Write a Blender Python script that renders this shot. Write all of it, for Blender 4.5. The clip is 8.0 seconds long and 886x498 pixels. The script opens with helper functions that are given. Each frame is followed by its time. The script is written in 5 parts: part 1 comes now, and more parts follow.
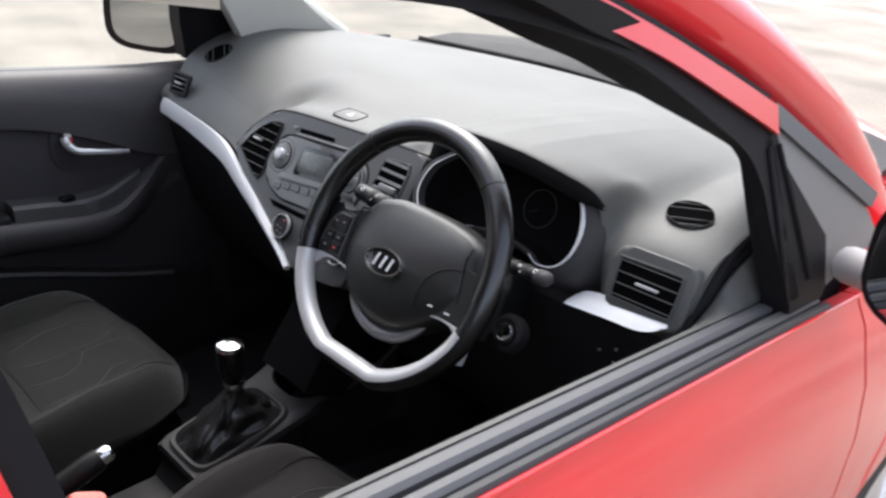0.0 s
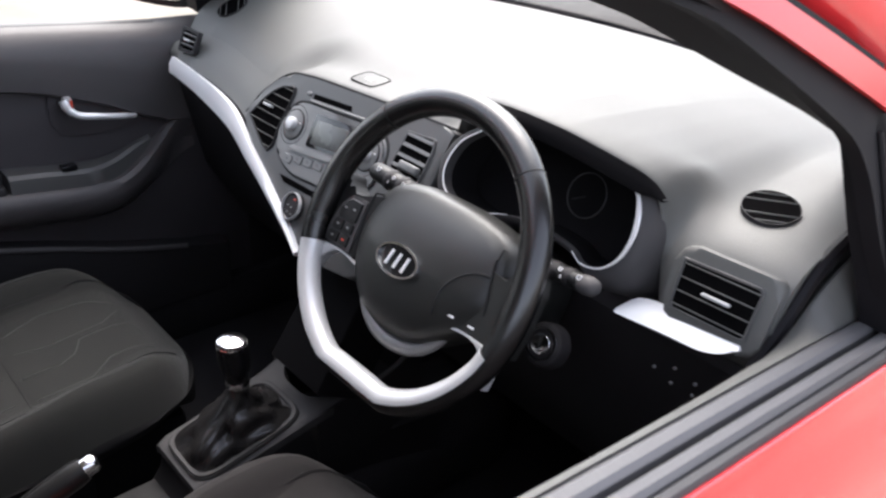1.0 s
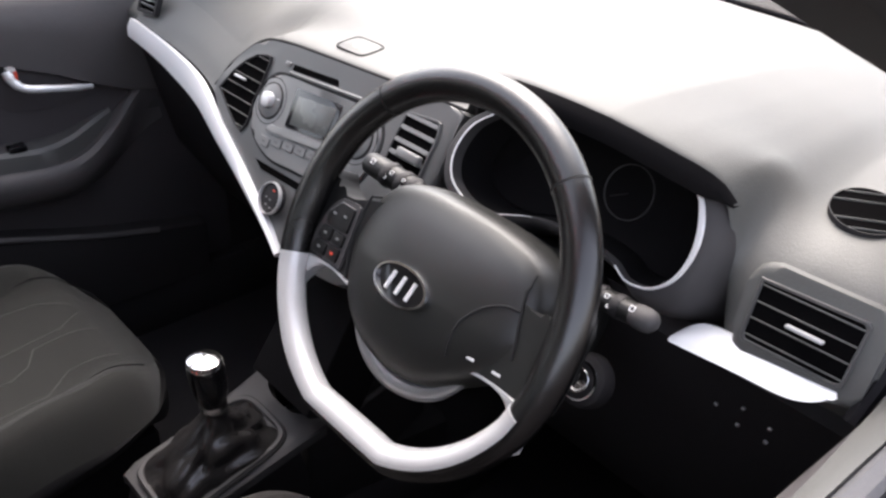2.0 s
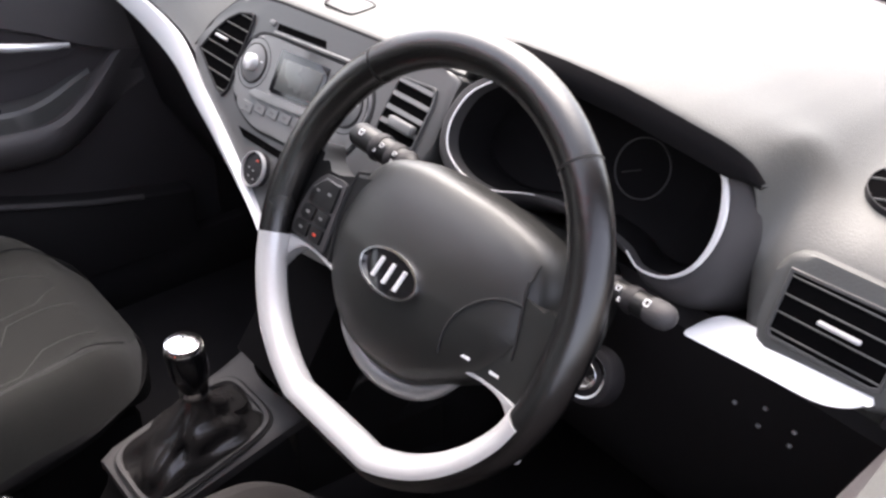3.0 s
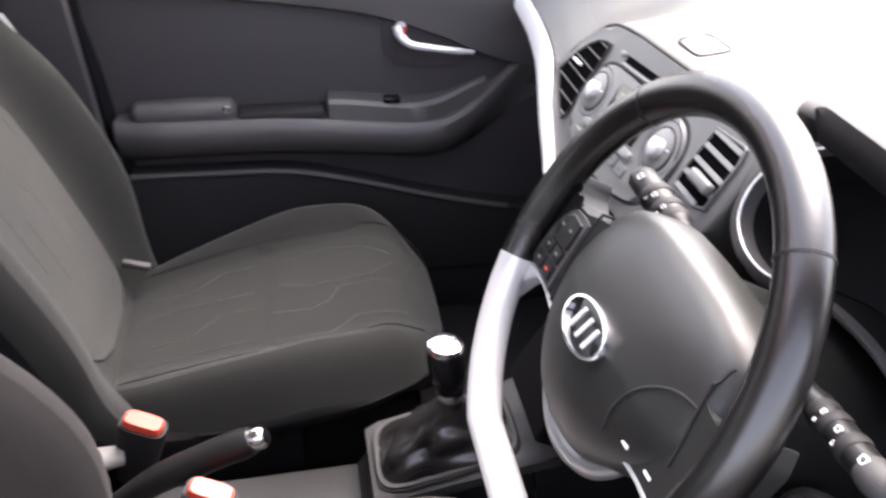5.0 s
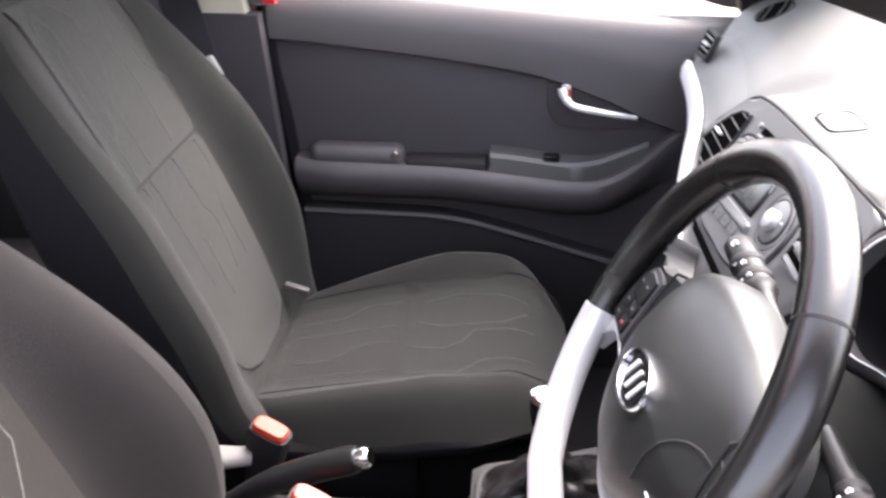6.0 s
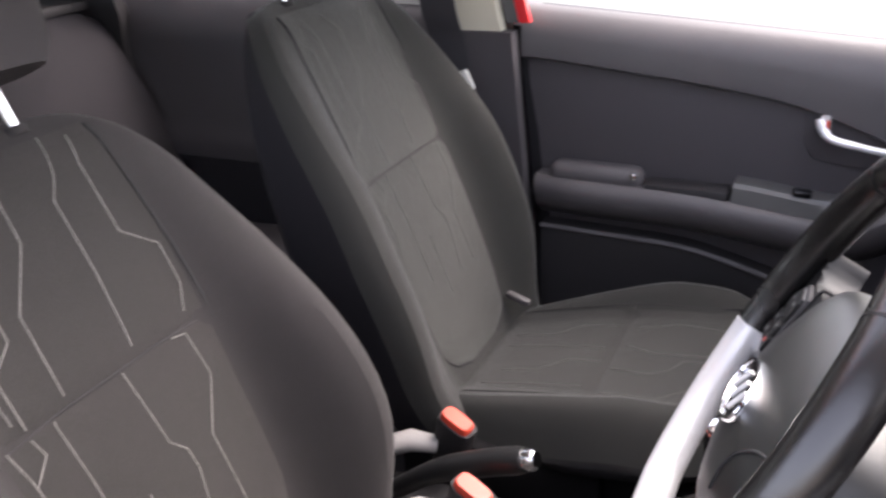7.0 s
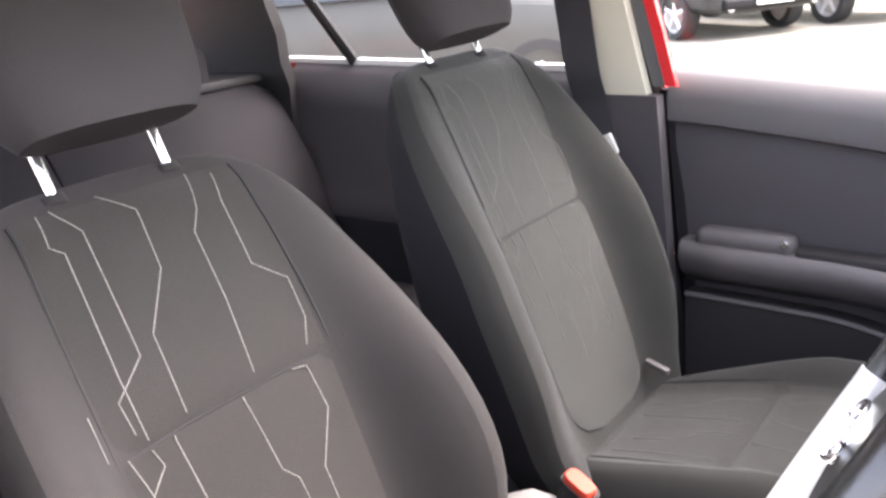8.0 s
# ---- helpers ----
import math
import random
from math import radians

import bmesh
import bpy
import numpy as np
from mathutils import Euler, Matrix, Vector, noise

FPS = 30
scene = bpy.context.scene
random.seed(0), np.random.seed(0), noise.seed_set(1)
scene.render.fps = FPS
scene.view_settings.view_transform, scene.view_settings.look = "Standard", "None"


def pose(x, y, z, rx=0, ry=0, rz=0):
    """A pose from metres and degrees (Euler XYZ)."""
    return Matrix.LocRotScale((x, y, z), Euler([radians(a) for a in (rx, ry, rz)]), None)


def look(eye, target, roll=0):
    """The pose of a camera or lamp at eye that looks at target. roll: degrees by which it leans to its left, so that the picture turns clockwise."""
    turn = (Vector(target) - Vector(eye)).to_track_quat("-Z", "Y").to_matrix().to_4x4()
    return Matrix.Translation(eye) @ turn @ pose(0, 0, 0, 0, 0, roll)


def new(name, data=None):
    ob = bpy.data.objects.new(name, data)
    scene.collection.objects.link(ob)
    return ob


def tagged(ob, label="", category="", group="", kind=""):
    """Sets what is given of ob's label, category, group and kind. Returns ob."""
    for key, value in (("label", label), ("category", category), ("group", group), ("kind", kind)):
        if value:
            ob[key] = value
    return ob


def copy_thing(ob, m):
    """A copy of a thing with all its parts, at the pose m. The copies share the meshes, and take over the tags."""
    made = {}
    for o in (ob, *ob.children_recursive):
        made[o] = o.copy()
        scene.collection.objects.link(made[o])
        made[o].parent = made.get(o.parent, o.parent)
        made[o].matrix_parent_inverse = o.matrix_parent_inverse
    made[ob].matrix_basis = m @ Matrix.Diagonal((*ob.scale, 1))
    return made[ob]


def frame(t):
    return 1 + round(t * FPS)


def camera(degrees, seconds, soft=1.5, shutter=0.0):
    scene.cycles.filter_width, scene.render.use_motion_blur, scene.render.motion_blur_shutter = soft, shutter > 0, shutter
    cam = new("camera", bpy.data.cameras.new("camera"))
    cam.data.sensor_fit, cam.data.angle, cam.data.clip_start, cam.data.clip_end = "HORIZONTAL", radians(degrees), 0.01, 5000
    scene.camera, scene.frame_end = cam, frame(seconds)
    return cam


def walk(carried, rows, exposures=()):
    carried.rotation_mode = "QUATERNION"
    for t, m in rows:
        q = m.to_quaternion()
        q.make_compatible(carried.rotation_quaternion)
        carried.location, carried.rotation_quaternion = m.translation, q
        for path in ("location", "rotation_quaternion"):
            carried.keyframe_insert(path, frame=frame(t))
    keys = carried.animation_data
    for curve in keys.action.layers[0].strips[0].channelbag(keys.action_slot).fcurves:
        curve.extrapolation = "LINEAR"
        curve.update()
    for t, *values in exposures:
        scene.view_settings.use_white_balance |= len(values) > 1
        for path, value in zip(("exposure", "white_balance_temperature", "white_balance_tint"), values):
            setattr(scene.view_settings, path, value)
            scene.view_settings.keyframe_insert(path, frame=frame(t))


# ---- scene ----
cam = camera(54.2, 8.0, soft=2.5, shutter=0.5)
PATH = [
    (0, (1.074, -0.646, 1.422), (-0.2, 0.654, 0.592), 4.4),
    (0.5, (1.02, -0.582, 1.412), (-0.287, 0.645, 0.525), 3.8),
    (1, (0.958, -0.504, 1.39), (-0.347, 0.692, 0.459), 3.8),
    (1.2, (0.918, -0.477, 1.38), (-0.38, 0.715, 0.433), 3.7),
    (2.5, (0.767, -0.359, 1.348), (-0.443, 0.811, 0.267), 3.2),
    (3, (0.751, -0.338, 1.335), (-0.453, 0.808, 0.222), 3.6),
    (3.5, (0.727, -0.298, 1.319), (-0.523, 0.755, 0.166), 3.1),
    (4, (0.717, -0.236, 1.307), (-0.686, 0.604, 0.156), 2.2),
    (4.5, (0.739, -0.2, 1.307), (-0.812, 0.365, 0.177), 2.2),
    (4.7, (0.757, -0.194, 1.309), (-0.844, 0.264, 0.199), 1.7),
    (5.8, (0.832, -0.108, 1.316), (-0.92, -0.181, 0.353), 0.1),
    (6, (0.834, -0.088, 1.317), (-0.921, -0.242, 0.37), -0.2),
    (6.5, (0.836, -0.016, 1.31), (-0.879, -0.52, 0.413), -1.5),
    (7, (0.835, 0.044, 1.279), (-0.783, -0.774, 0.436), -3.2),
    (7.5, (0.831, 0.078, 1.249), (-0.697, -0.969, 0.496), -4.7),
    (8, (0.826, 0.097, 1.235), (-0.664, -1.075, 0.599), -5.1),
]
EXPOSURES = [(0, 1.73, 6350, 14), (1, 2.21, 6450, 16), (2.5, 2.47, 6750, 19), (3, 2.68, 6750, 20), (3.5, 2.83, 6750, 21), (4, 2.88, 6750, 21), (4.5, 3.03, 6750, 21), (6, 3.42, 6700, 21), (6.5, 3.22, 6700, 22), (7, 3.0, 6700, 22), (7.5, 3.42, 6700, 22), (8, 3.78, 6700, 20)]
walk(cam, [(t, look(eye, target, roll)) for t, eye, target, roll in PATH], EXPOSURES)


# ---- light ----
world = bpy.data.worlds.new("sky")
world.use_nodes = True
scene.world = world
wn = world.node_tree.nodes
sky = wn.new("ShaderNodeTexSky")
sky.sky_type, sky.sun_disc = "NISHITA", False
sky.sun_elevation, sky.sun_rotation = radians(55), radians(-47)
sky.air_density, sky.dust_density = 1.0, 4.0
wn["Background"].inputs[1].default_value = 0.15
pale = wn.new("ShaderNodeHueSaturation")
pale.inputs["Saturation"].default_value = 0.5
world.node_tree.links.new(sky.outputs[0], pale.inputs["Color"])
world.node_tree.links.new(pale.outputs[0], wn["Background"].inputs[0])
sun = new("sun", bpy.data.lights.new("sun", "SUN"))
sun.data.energy, sun.data.angle, sun.data.color = 0.65, radians(60), (1.0, 0.96, 0.9)
sun.matrix_basis = look((-3.0, 2.8, 6.0), (0, 0, 0))


# ---- materials ----
def material(name, base, rough=0.5, metal=0.0, vary=0.15, scale=6.0, grain=0.0, grain_scale=400.0, coat=0.0, wear=0.1, spec=0.5, sheen=0.0, fold=0.0):
    """A surface with colour drift at a large and a small scale, worn gloss and fine relief."""
    m = bpy.data.materials.new(name)
    m.use_nodes = True
    nt = m.node_tree
    n, link = nt.nodes, nt.links.new
    b = n["Principled BSDF"]
    b.inputs["Metallic"].default_value = metal
    b.inputs["Coat Weight"].default_value = coat
    b.inputs["Coat Roughness"].default_value = 0.04
    b.inputs["Specular IOR Level"].default_value = spec
    b.inputs["Sheen Weight"].default_value = sheen
    b.inputs["Sheen Roughness"].default_value = 0.45
    geo = n.new("ShaderNodeTexCoord")
    big = n.new("ShaderNodeTexNoise")
    big.inputs["Scale"].default_value, big.inputs["Detail"].default_value = scale, 4.0
    small = n.new("ShaderNodeTexNoise")
    small.inputs["Scale"].default_value, small.inputs["Detail"].default_value = grain_scale, 3.0
    link(geo.outputs["Object"], big.inputs["Vector"])
    link(geo.outputs["Object"], small.inputs["Vector"])
    mix = n.new("ShaderNodeMix")
    mix.data_type = "RGBA"
    mix.inputs[6].default_value = (*[c * (1 - vary) for c in base], 1)
    mix.inputs[7].default_value = (*[min(1, c * (1 + vary)) for c in base], 1)
    link(big.outputs["Fac"], mix.inputs[0])
    fine = n.new("ShaderNodeMix")
    fine.data_type, fine.blend_type = "RGBA", "OVERLAY"
    fine.inputs[0].default_value = min(0.6, vary)
    link(mix.outputs[2], fine.inputs[6])
    link(small.outputs["Fac"], fine.inputs[7])
    link(fine.outputs[2], b.inputs["Base Color"])
    rr = n.new("ShaderNodeMapRange")
    rr.inputs["To Min"].default_value, rr.inputs["To Max"].default_value = max(0.02, rough - wear), min(1, rough + wear)
    link(big.outputs["Fac"], rr.inputs["Value"])
    link(rr.outputs[0], b.inputs["Roughness"])
    if grain:
        bump = n.new("ShaderNodeBump")
        bump.inputs["Strength"].default_value, bump.inputs["Distance"].default_value = grain, 0.001
        link(small.outputs["Fac"], bump.inputs["Height"])
        link(bump.outputs[0], b.inputs["Normal"])
    if fold:
        stretch, soft_fold, lift = n.new("ShaderNodeMapping"), n.new("ShaderNodeTexNoise"), n.new("ShaderNodeBump")
        stretch.inputs["Scale"].default_value = (13, 8, 8)
        soft_fold.inputs["Scale"].default_value, soft_fold.inputs["Detail"].default_value = 1.0, 1.0
        soft_fold.inputs["Distortion"].default_value = 0.6
        lift.inputs["Strength"].default_value, lift.inputs["Distance"].default_value = fold, 0.012
        link(geo.outputs["Object"], stretch.inputs["Vector"])
        link(stretch.outputs[0], soft_fold.inputs["Vector"])
        link(soft_fold.outputs["Fac"], lift.inputs["Height"])
        link(bump.outputs[0], lift.inputs["Normal"])
        link(lift.outputs[0], b.inputs["Normal"])
    return m


def clear(name, tint, rough=0.0):
    m = bpy.data.materials.new(name)
    m.use_nodes = True
    n, link = m.node_tree.nodes, m.node_tree.links.new
    through_, gloss, mix, fres = n.new("ShaderNodeBsdfTransparent"), n.new("ShaderNodeBsdfGlossy"), n.new("ShaderNodeMixShader"), n.new("ShaderNodeLayerWeight")
    through_.inputs[0].default_value = (*tint, 1)
    gloss.inputs["Roughness"].default_value = rough
    steep = n.new("ShaderNodeMath")
    steep.operation = "POWER"
    steep.inputs[1].default_value = 5.0
    link(fres.outputs["Facing"], steep.inputs[0])
    soft_gloss = n.new("ShaderNodeMath")
    soft_gloss.operation = "MULTIPLY_ADD"
    soft_gloss.inputs[1].default_value, soft_gloss.inputs[2].default_value = 0.5, 0.01
    link(steep.outputs[0], soft_gloss.inputs[0])
    link(soft_gloss.outputs[0], mix.inputs[0])
    link(through_.outputs[0], mix.inputs[1])
    link(gloss.outputs[0], mix.inputs[2])
    link(mix.outputs[0], n["Material Output"].inputs[0])
    return m


DASH = material("grained dash plastic", (0.098, 0.0985, 0.0915), 0.56, grain=0.35, grain_scale=700, vary=0.08)
LOWER = material("black grained plastic", (0.022, 0.0205, 0.0215), 0.6, grain=0.3, grain_scale=900, spec=0.25)
DOORTRIM = material("charcoal door plastic", (0.073, 0.067, 0.068), 0.52, grain=0.4, grain_scale=600)
DOORCLOTH = material("black door insert", (0.047, 0.042, 0.045), 0.8, grain=0.6, grain_scale=900)
CORNER = material("pale satin grey plastic", (0.17, 0.165, 0.16), 0.42, vary=0.08)
PANEL = material("satin grey plastic", (0.08, 0.079, 0.077), 0.38, vary=0.08)
RADIO = material("radio plastic", (0.15, 0.15, 0.146), 0.34, vary=0.06)
GLOSS = material("gloss black plastic", (0.008, 0.008, 0.009), 0.15)
SCREEN = material("dull display glass", (0.09, 0.095, 0.09), 0.25, vary=0.05)
SILVER = material("silver painted plastic", (0.57, 0.57, 0.57), 0.32, metal=0.35, vary=0.05, scale=20)
WHITESILVER = material("pale silver trim paint", (0.8, 0.8, 0.8), 0.34, metal=0.1, vary=0.02, scale=12, wear=0.03)
DULLSILVER = material("dull silver plastic", (0.28, 0.28, 0.28), 0.35, metal=0.5, vary=0.06)
SATIN = material("satin chrome", (0.9, 0.9, 0.9), 0.35, metal=0.45, vary=0.03, wear=0.05)
CHROME = material("chrome", (0.85, 0.85, 0.86), 0.12, metal=1.0, vary=0.03, wear=0.05)
GAITER = material("creased black leather", (0.016, 0.015, 0.015), 0.24, spec=0.9, grain=0.1, grain_scale=900)
LEATHER = material("black leather", (0.0045, 0.0042, 0.0042), 0.25, spec=0.85, grain=0.15, grain_scale=1100, vary=0.15)
PAD = material("soft black pad", (0.013, 0.0134, 0.0122), 0.4, grain=0.2, grain_scale=1600, vary=0.1, spec=0.55)
BOLSTER = material("plain charcoal cloth", (0.0245, 0.0225, 0.0222), 0.9, grain=0.8, grain_scale=900, vary=0.25, spec=0.2, sheen=0.05, fold=0.06)
# Darker copy of the bolster cloth, with the passenger side's shade in its colour.
SIDECLOTH = material("shaded plain grey-green cloth", (0.02, 0.0203, 0.0185), 0.9, grain=0.8, grain_scale=900, vary=0.25, spec=0.2, sheen=0.12, fold=0.06)
CENTRE = material("woven charcoal cloth", (0.0262, 0.0272, 0.0242), 0.9, grain=0.8, grain_scale=800, vary=0.3, spec=0.2, sheen=0.22, fold=0.06)
# Same weave as CENTRE, browner and darker for the shade on the driver seat.
DRIVERCLOTH = material("shaded woven charcoal cloth", (0.0225, 0.0208, 0.0196), 0.9, grain=0.8, grain_scale=800, vary=0.35, spec=0.2, sheen=0.1, fold=0.06)
FAINT = material("dim thread", (0.072, 0.072, 0.066), 0.8, vary=0.3, scale=60)
STITCH = material("pale thread", (0.18, 0.173, 0.16), 0.8, vary=0.6, scale=260)
CONSOLE = material("matt black console plastic", (0.016, 0.015, 0.0155), 0.55, grain=0.3, grain_scale=900, spec=0.3)
# Lighter than the seat cloth, making up in colour for little light under the roof.
HEADCLOTH = material("brightened head restraint cloth", (0.041, 0.0375, 0.0385), 0.9, grain=0.8, grain_scale=900, vary=0.2, spec=0.2)
STALK = material("satin black plastic", (0.011, 0.011, 0.011), 0.42, spec=0.28)
SURROUND = material("matt charcoal plastic", (0.058, 0.055, 0.055), 0.62, vary=0.08, grain=0.25, grain_scale=900, spec=0.3)
STRAP = material("dusty grey plastic", (0.2, 0.19, 0.185), 0.6)
# Near-black; also paints the shade under the instrument hood and centre stack.
NEARBLACK = material("near-black felt and shade", (0.0085, 0.008, 0.0085), 0.95, spec=0.06)
SOFTSEAM = material("shaded cloth seam", (0.02, 0.019, 0.019), 0.95)
# Cushion cloth darkened to carry the shade low on its sides.
UNDERSHADE = material("shaded cushion side cloth", (0.012, 0.0115, 0.012), 0.9, grain=0.8, grain_scale=900, vary=0.2, spec=0.15)
# Rear trim and cloth are coloured darker to imitate the dim rear cabin.
REARTRIM = material("dimmed rear door plastic", (0.03, 0.027, 0.03), 0.7, grain=0.5, grain_scale=900)
REARCLOTH = material("dimmed rear cloth", (0.016, 0.0145, 0.0168), 0.9, grain=0.8, grain_scale=900, vary=0.2, spec=0.2)
# Flat near-black that stands for the shade in deep vents and slots.
VOID = material("painted vent and slot shade", (0.004, 0.0038, 0.004), 0.95, spec=0.0)
SEAM = material("sunk black seam", (0.012, 0.012, 0.012), 0.9)
CARPET = material("black carpet", (0.026, 0.0245, 0.026), 0.95, grain=1.0, grain_scale=900, vary=0.3, spec=0.1)
RED = material("red car paint", (0.74, 0.026, 0.031), 0.35, vary=0.06, coat=1.0, spec=0.25)
RUBBER = material("grey rubber seal", (0.095, 0.095, 0.097), 0.5, vary=0.15)
BLACKRUBBER = material("black rubber", (0.0065, 0.0058, 0.007), 0.62, vary=0.15, spec=0.2)
LIPRUBBER = material("dark grey rubber", (0.034, 0.034, 0.036), 0.5, vary=0.15)
BEIGE = material("beige pillar trim", (0.62, 0.58, 0.46), 0.7, vary=0.06, grain=0.3)
PALETRIM = material("pale grey trim", (0.62, 0.61, 0.56), 0.7, vary=0.05, grain=0.3)
BUCKLE = material("red buckle plastic", (0.6, 0.065, 0.035), 0.4)
BELT = material("black belt webbing", (0.03, 0.028, 0.032), 0.75, grain=1.0, grain_scale=1200)
GREYPLASTIC = material("pale grey plastic", (0.42, 0.41, 0.4), 0.5)
MARK = material("white print", (0.75, 0.75, 0.74), 0.6)
GLASS = clear("clear glass", (0.96, 0.98, 0.97))
MIRROR = material("mirror glass", (0.4, 0.41, 0.42), 0.02, metal=1.0, vary=0.0, wear=0.0)
GROUND = material("pale worn concrete", (0.26, 0.232, 0.19), 0.9, vary=0.75, scale=1.1, grain=1.0, grain_scale=60)
LINE = material("white road paint", (0.8, 0.79, 0.75), 0.8, vary=0.1)
TYRE = material("tyre rubber", (0.02, 0.02, 0.021), 0.8)
ALLOY = material("silver alloy", (0.7, 0.7, 0.7), 0.3, metal=0.7)
DARKPAINT = material("dark grey car paint", (0.02, 0.021, 0.023), 0.45, coat=0.15, spec=0.3)
GREYPAINT = material("silver grey car paint", (0.3, 0.31, 0.31), 0.35, metal=0.4, coat=1.0)
MIDPAINT = material("mid grey car paint", (0.045, 0.047, 0.045), 0.5, coat=0.1, spec=0.3)
CARGLASS = material("dark car glass", (0.02, 0.022, 0.024), 0.06)
LAMP = material("headlamp lens", (0.7, 0.7, 0.7), 0.12, metal=0.5)
LEAF = material("hedge leaves", (0.05, 0.09, 0.03), 0.7, vary=0.4, scale=9)


# ---- mesh helpers ----
V = Vector


def thing(name, base, label, category, group="", kind=""):
    ob = new(name)
    ob.matrix_basis = Matrix.Translation(base)
    ob.empty_display_size = 0.05
    return tagged(ob, label, category, group, kind)


def part(name, bm, mat, parent=None, label="", smooth=True):
    me = bpy.data.meshes.new(name)
    bmesh.ops.recalc_face_normals(bm, faces=bm.faces)
    bm.to_mesh(me)
    bm.free()
    me.materials.append(mat)
    if smooth:
        for p in me.polygons:
            p.use_smooth = True
        me.set_sharp_from_angle(angle=radians(40))
    ob = new(name, me)
    if parent:
        ob.parent = parent
        if parent.type == "EMPTY":
            ob.matrix_parent_inverse = parent.matrix_basis.inverted()
    return tagged(ob, label)


def basis(o, x, y):
    x, y = V(x).normalized(), V(y).normalized()
    z = x.cross(y).normalized()
    y = z.cross(x)
    m = Matrix((x, y, z)).transposed().to_4x4()
    m.translation = V(o)
    return m


def loft(rings, closed=True, cap=True, bm=None):
    bm = bm or bmesh.new()
    vs = [[bm.verts.new(p) for p in r] for r in rings]
    n = len(vs[0])
    for a, b in zip(vs, vs[1:]):
        for i in range(n if closed else n - 1):
            j = (i + 1) % n
            bm.faces.new((a[i], a[j], b[j], b[i]))
    if cap and closed:
        bm.faces.new(vs[0][::-1])
        bm.faces.new(vs[-1])
    return bm


def curve(pts, n):
    """n points along a smooth line through pts."""
    pts = [V(p) for p in pts]
    out = []
    for k in range(n):
        f = k / (n - 1) * (len(pts) - 1)
        i = min(int(f), len(pts) - 2)
        f -= i
        a, b, c, d = pts[max(i - 1, 0)], pts[i], pts[i + 1], pts[min(i + 2, len(pts) - 1)]
        out.append(0.5 * (2 * b + (c - a) * f + (2 * a - 5 * b + 4 * c - d) * f * f + (3 * b - a - 3 * c + d) * f ** 3))
    return out


def tube(path, r, n=8, closed=False, up=(0, 0, 1), wide=1.0, bm=None, cap=True):
    """A round or oval bar along a path; r may be a list."""
    path = [V(p) for p in path]
    m = len(path)
    rings = []
    for i, p in enumerate(path):
        a, b = (path[i - 1], path[(i + 1) % m]) if closed else (path[max(i - 1, 0)], path[min(i + 1, m - 1)])
        t = (b - a).normalized()
        s = t.cross(V(up))
        s = s.normalized() if s.length > 1e-5 else t.orthogonal().normalized()
        u = s.cross(t)
        rad = r[i] if isinstance(r, (list, tuple)) else r
        rings.append([p + rad * (wide * math.cos(q) * s + math.sin(q) * u) for q in [2 * math.pi * k / n for k in range(n)]])
    if closed:
        rings.append(rings[0])
        bm = loft(rings, cap=False, bm=bm)
        bmesh.ops.remove_doubles(bm, verts=bm.verts, dist=1e-6)
        return bm
    return loft(rings, bm=bm, cap=cap)


def plate(poly, m, depth, bevel=0.0, seg=2, bm=None):
    """A flat outline in the plane of m, raised by depth along its normal, its edges rounded."""
    own = bmesh.new()
    a = [own.verts.new(m @ V((x, y, 0))) for x, y in poly]
    b = [own.verts.new(m @ V((x, y, depth))) for x, y in poly]
    own.faces.new(a[::-1])
    top = own.faces.new(b)
    n = len(poly)
    for i in range(n):
        own.faces.new((a[i], a[(i + 1) % n], b[(i + 1) % n], b[i]))
    if bevel:
        bmesh.ops.bevel(own, geom=list(top.edges), offset=bevel, segments=seg, profile=0.5, affect="EDGES")
    return own


def box(c, s, bevel=0.004, seg=2, m=None):
    bm = bmesh.new()
    bmesh.ops.create_cube(bm, size=1)
    bmesh.ops.scale(bm, vec=s, verts=bm.verts)
    if bevel:
        bmesh.ops.bevel(bm, geom=list(bm.edges), offset=bevel, segments=seg, profile=0.5, affect="EDGES")
    bm.transform((Matrix.Translation(c) @ m.to_3x3().to_4x4()) if m else Matrix.Translation(c))
    return bm


def oval(w, h, n=24, p=2.0, c=(0, 0)):
    """A rounded outline; p above 2 squares it."""
    out = []
    for k in range(n):
        q = 2 * math.pi * k / n
        x, y = math.cos(q), math.sin(q)
        out.append((c[0] + w * math.copysign(abs(x) ** (2 / p), x), c[1] + h * math.copysign(abs(y) ** (2 / p), y)))
    return out


def ring(outer, inner, m, depth, back=0.0):
    """A raised frame between two outlines of the same count."""
    rings = []
    for poly, z in ((outer, back), (outer, depth * 0.7), ([(o[0] * 0.85 + i[0] * 0.15, o[1] * 0.85 + i[1] * 0.15) for o, i in zip(outer, inner)], depth), ([(o[0] * 0.15 + i[0] * 0.85, o[1] * 0.15 + i[1] * 0.85) for o, i in zip(outer, inner)], depth), (inner, depth * 0.7), (inner, back)):
        rings.append([m @ V((x, y, z)) for x, y in poly])
    rings.append(rings[0])
    bm = loft(rings, cap=False)
    bmesh.ops.remove_doubles(bm, verts=bm.verts, dist=1e-6)
    return bm


def resample(poly, n):
    """n points evenly round a closed outline."""
    pts = [V((*p, 0)) for p in poly]
    d = [0.0]
    for a, b in zip(pts, pts[1:] + pts[:1]):
        d.append(d[-1] + (b - a).length)
    out, j = [], 0
    for k in range(n):
        t = d[-1] * k / n
        while d[j + 1] < t:
            j += 1
        f = (t - d[j]) / max(1e-9, d[j + 1] - d[j])
        p = pts[j].lerp(pts[(j + 1) % len(pts)], f)
        out.append((p.x, p.y))
    return out


def disc(m, r, depth, n=20, bevel=0.0):
    return plate(oval(r, r, n), m, depth, bevel)


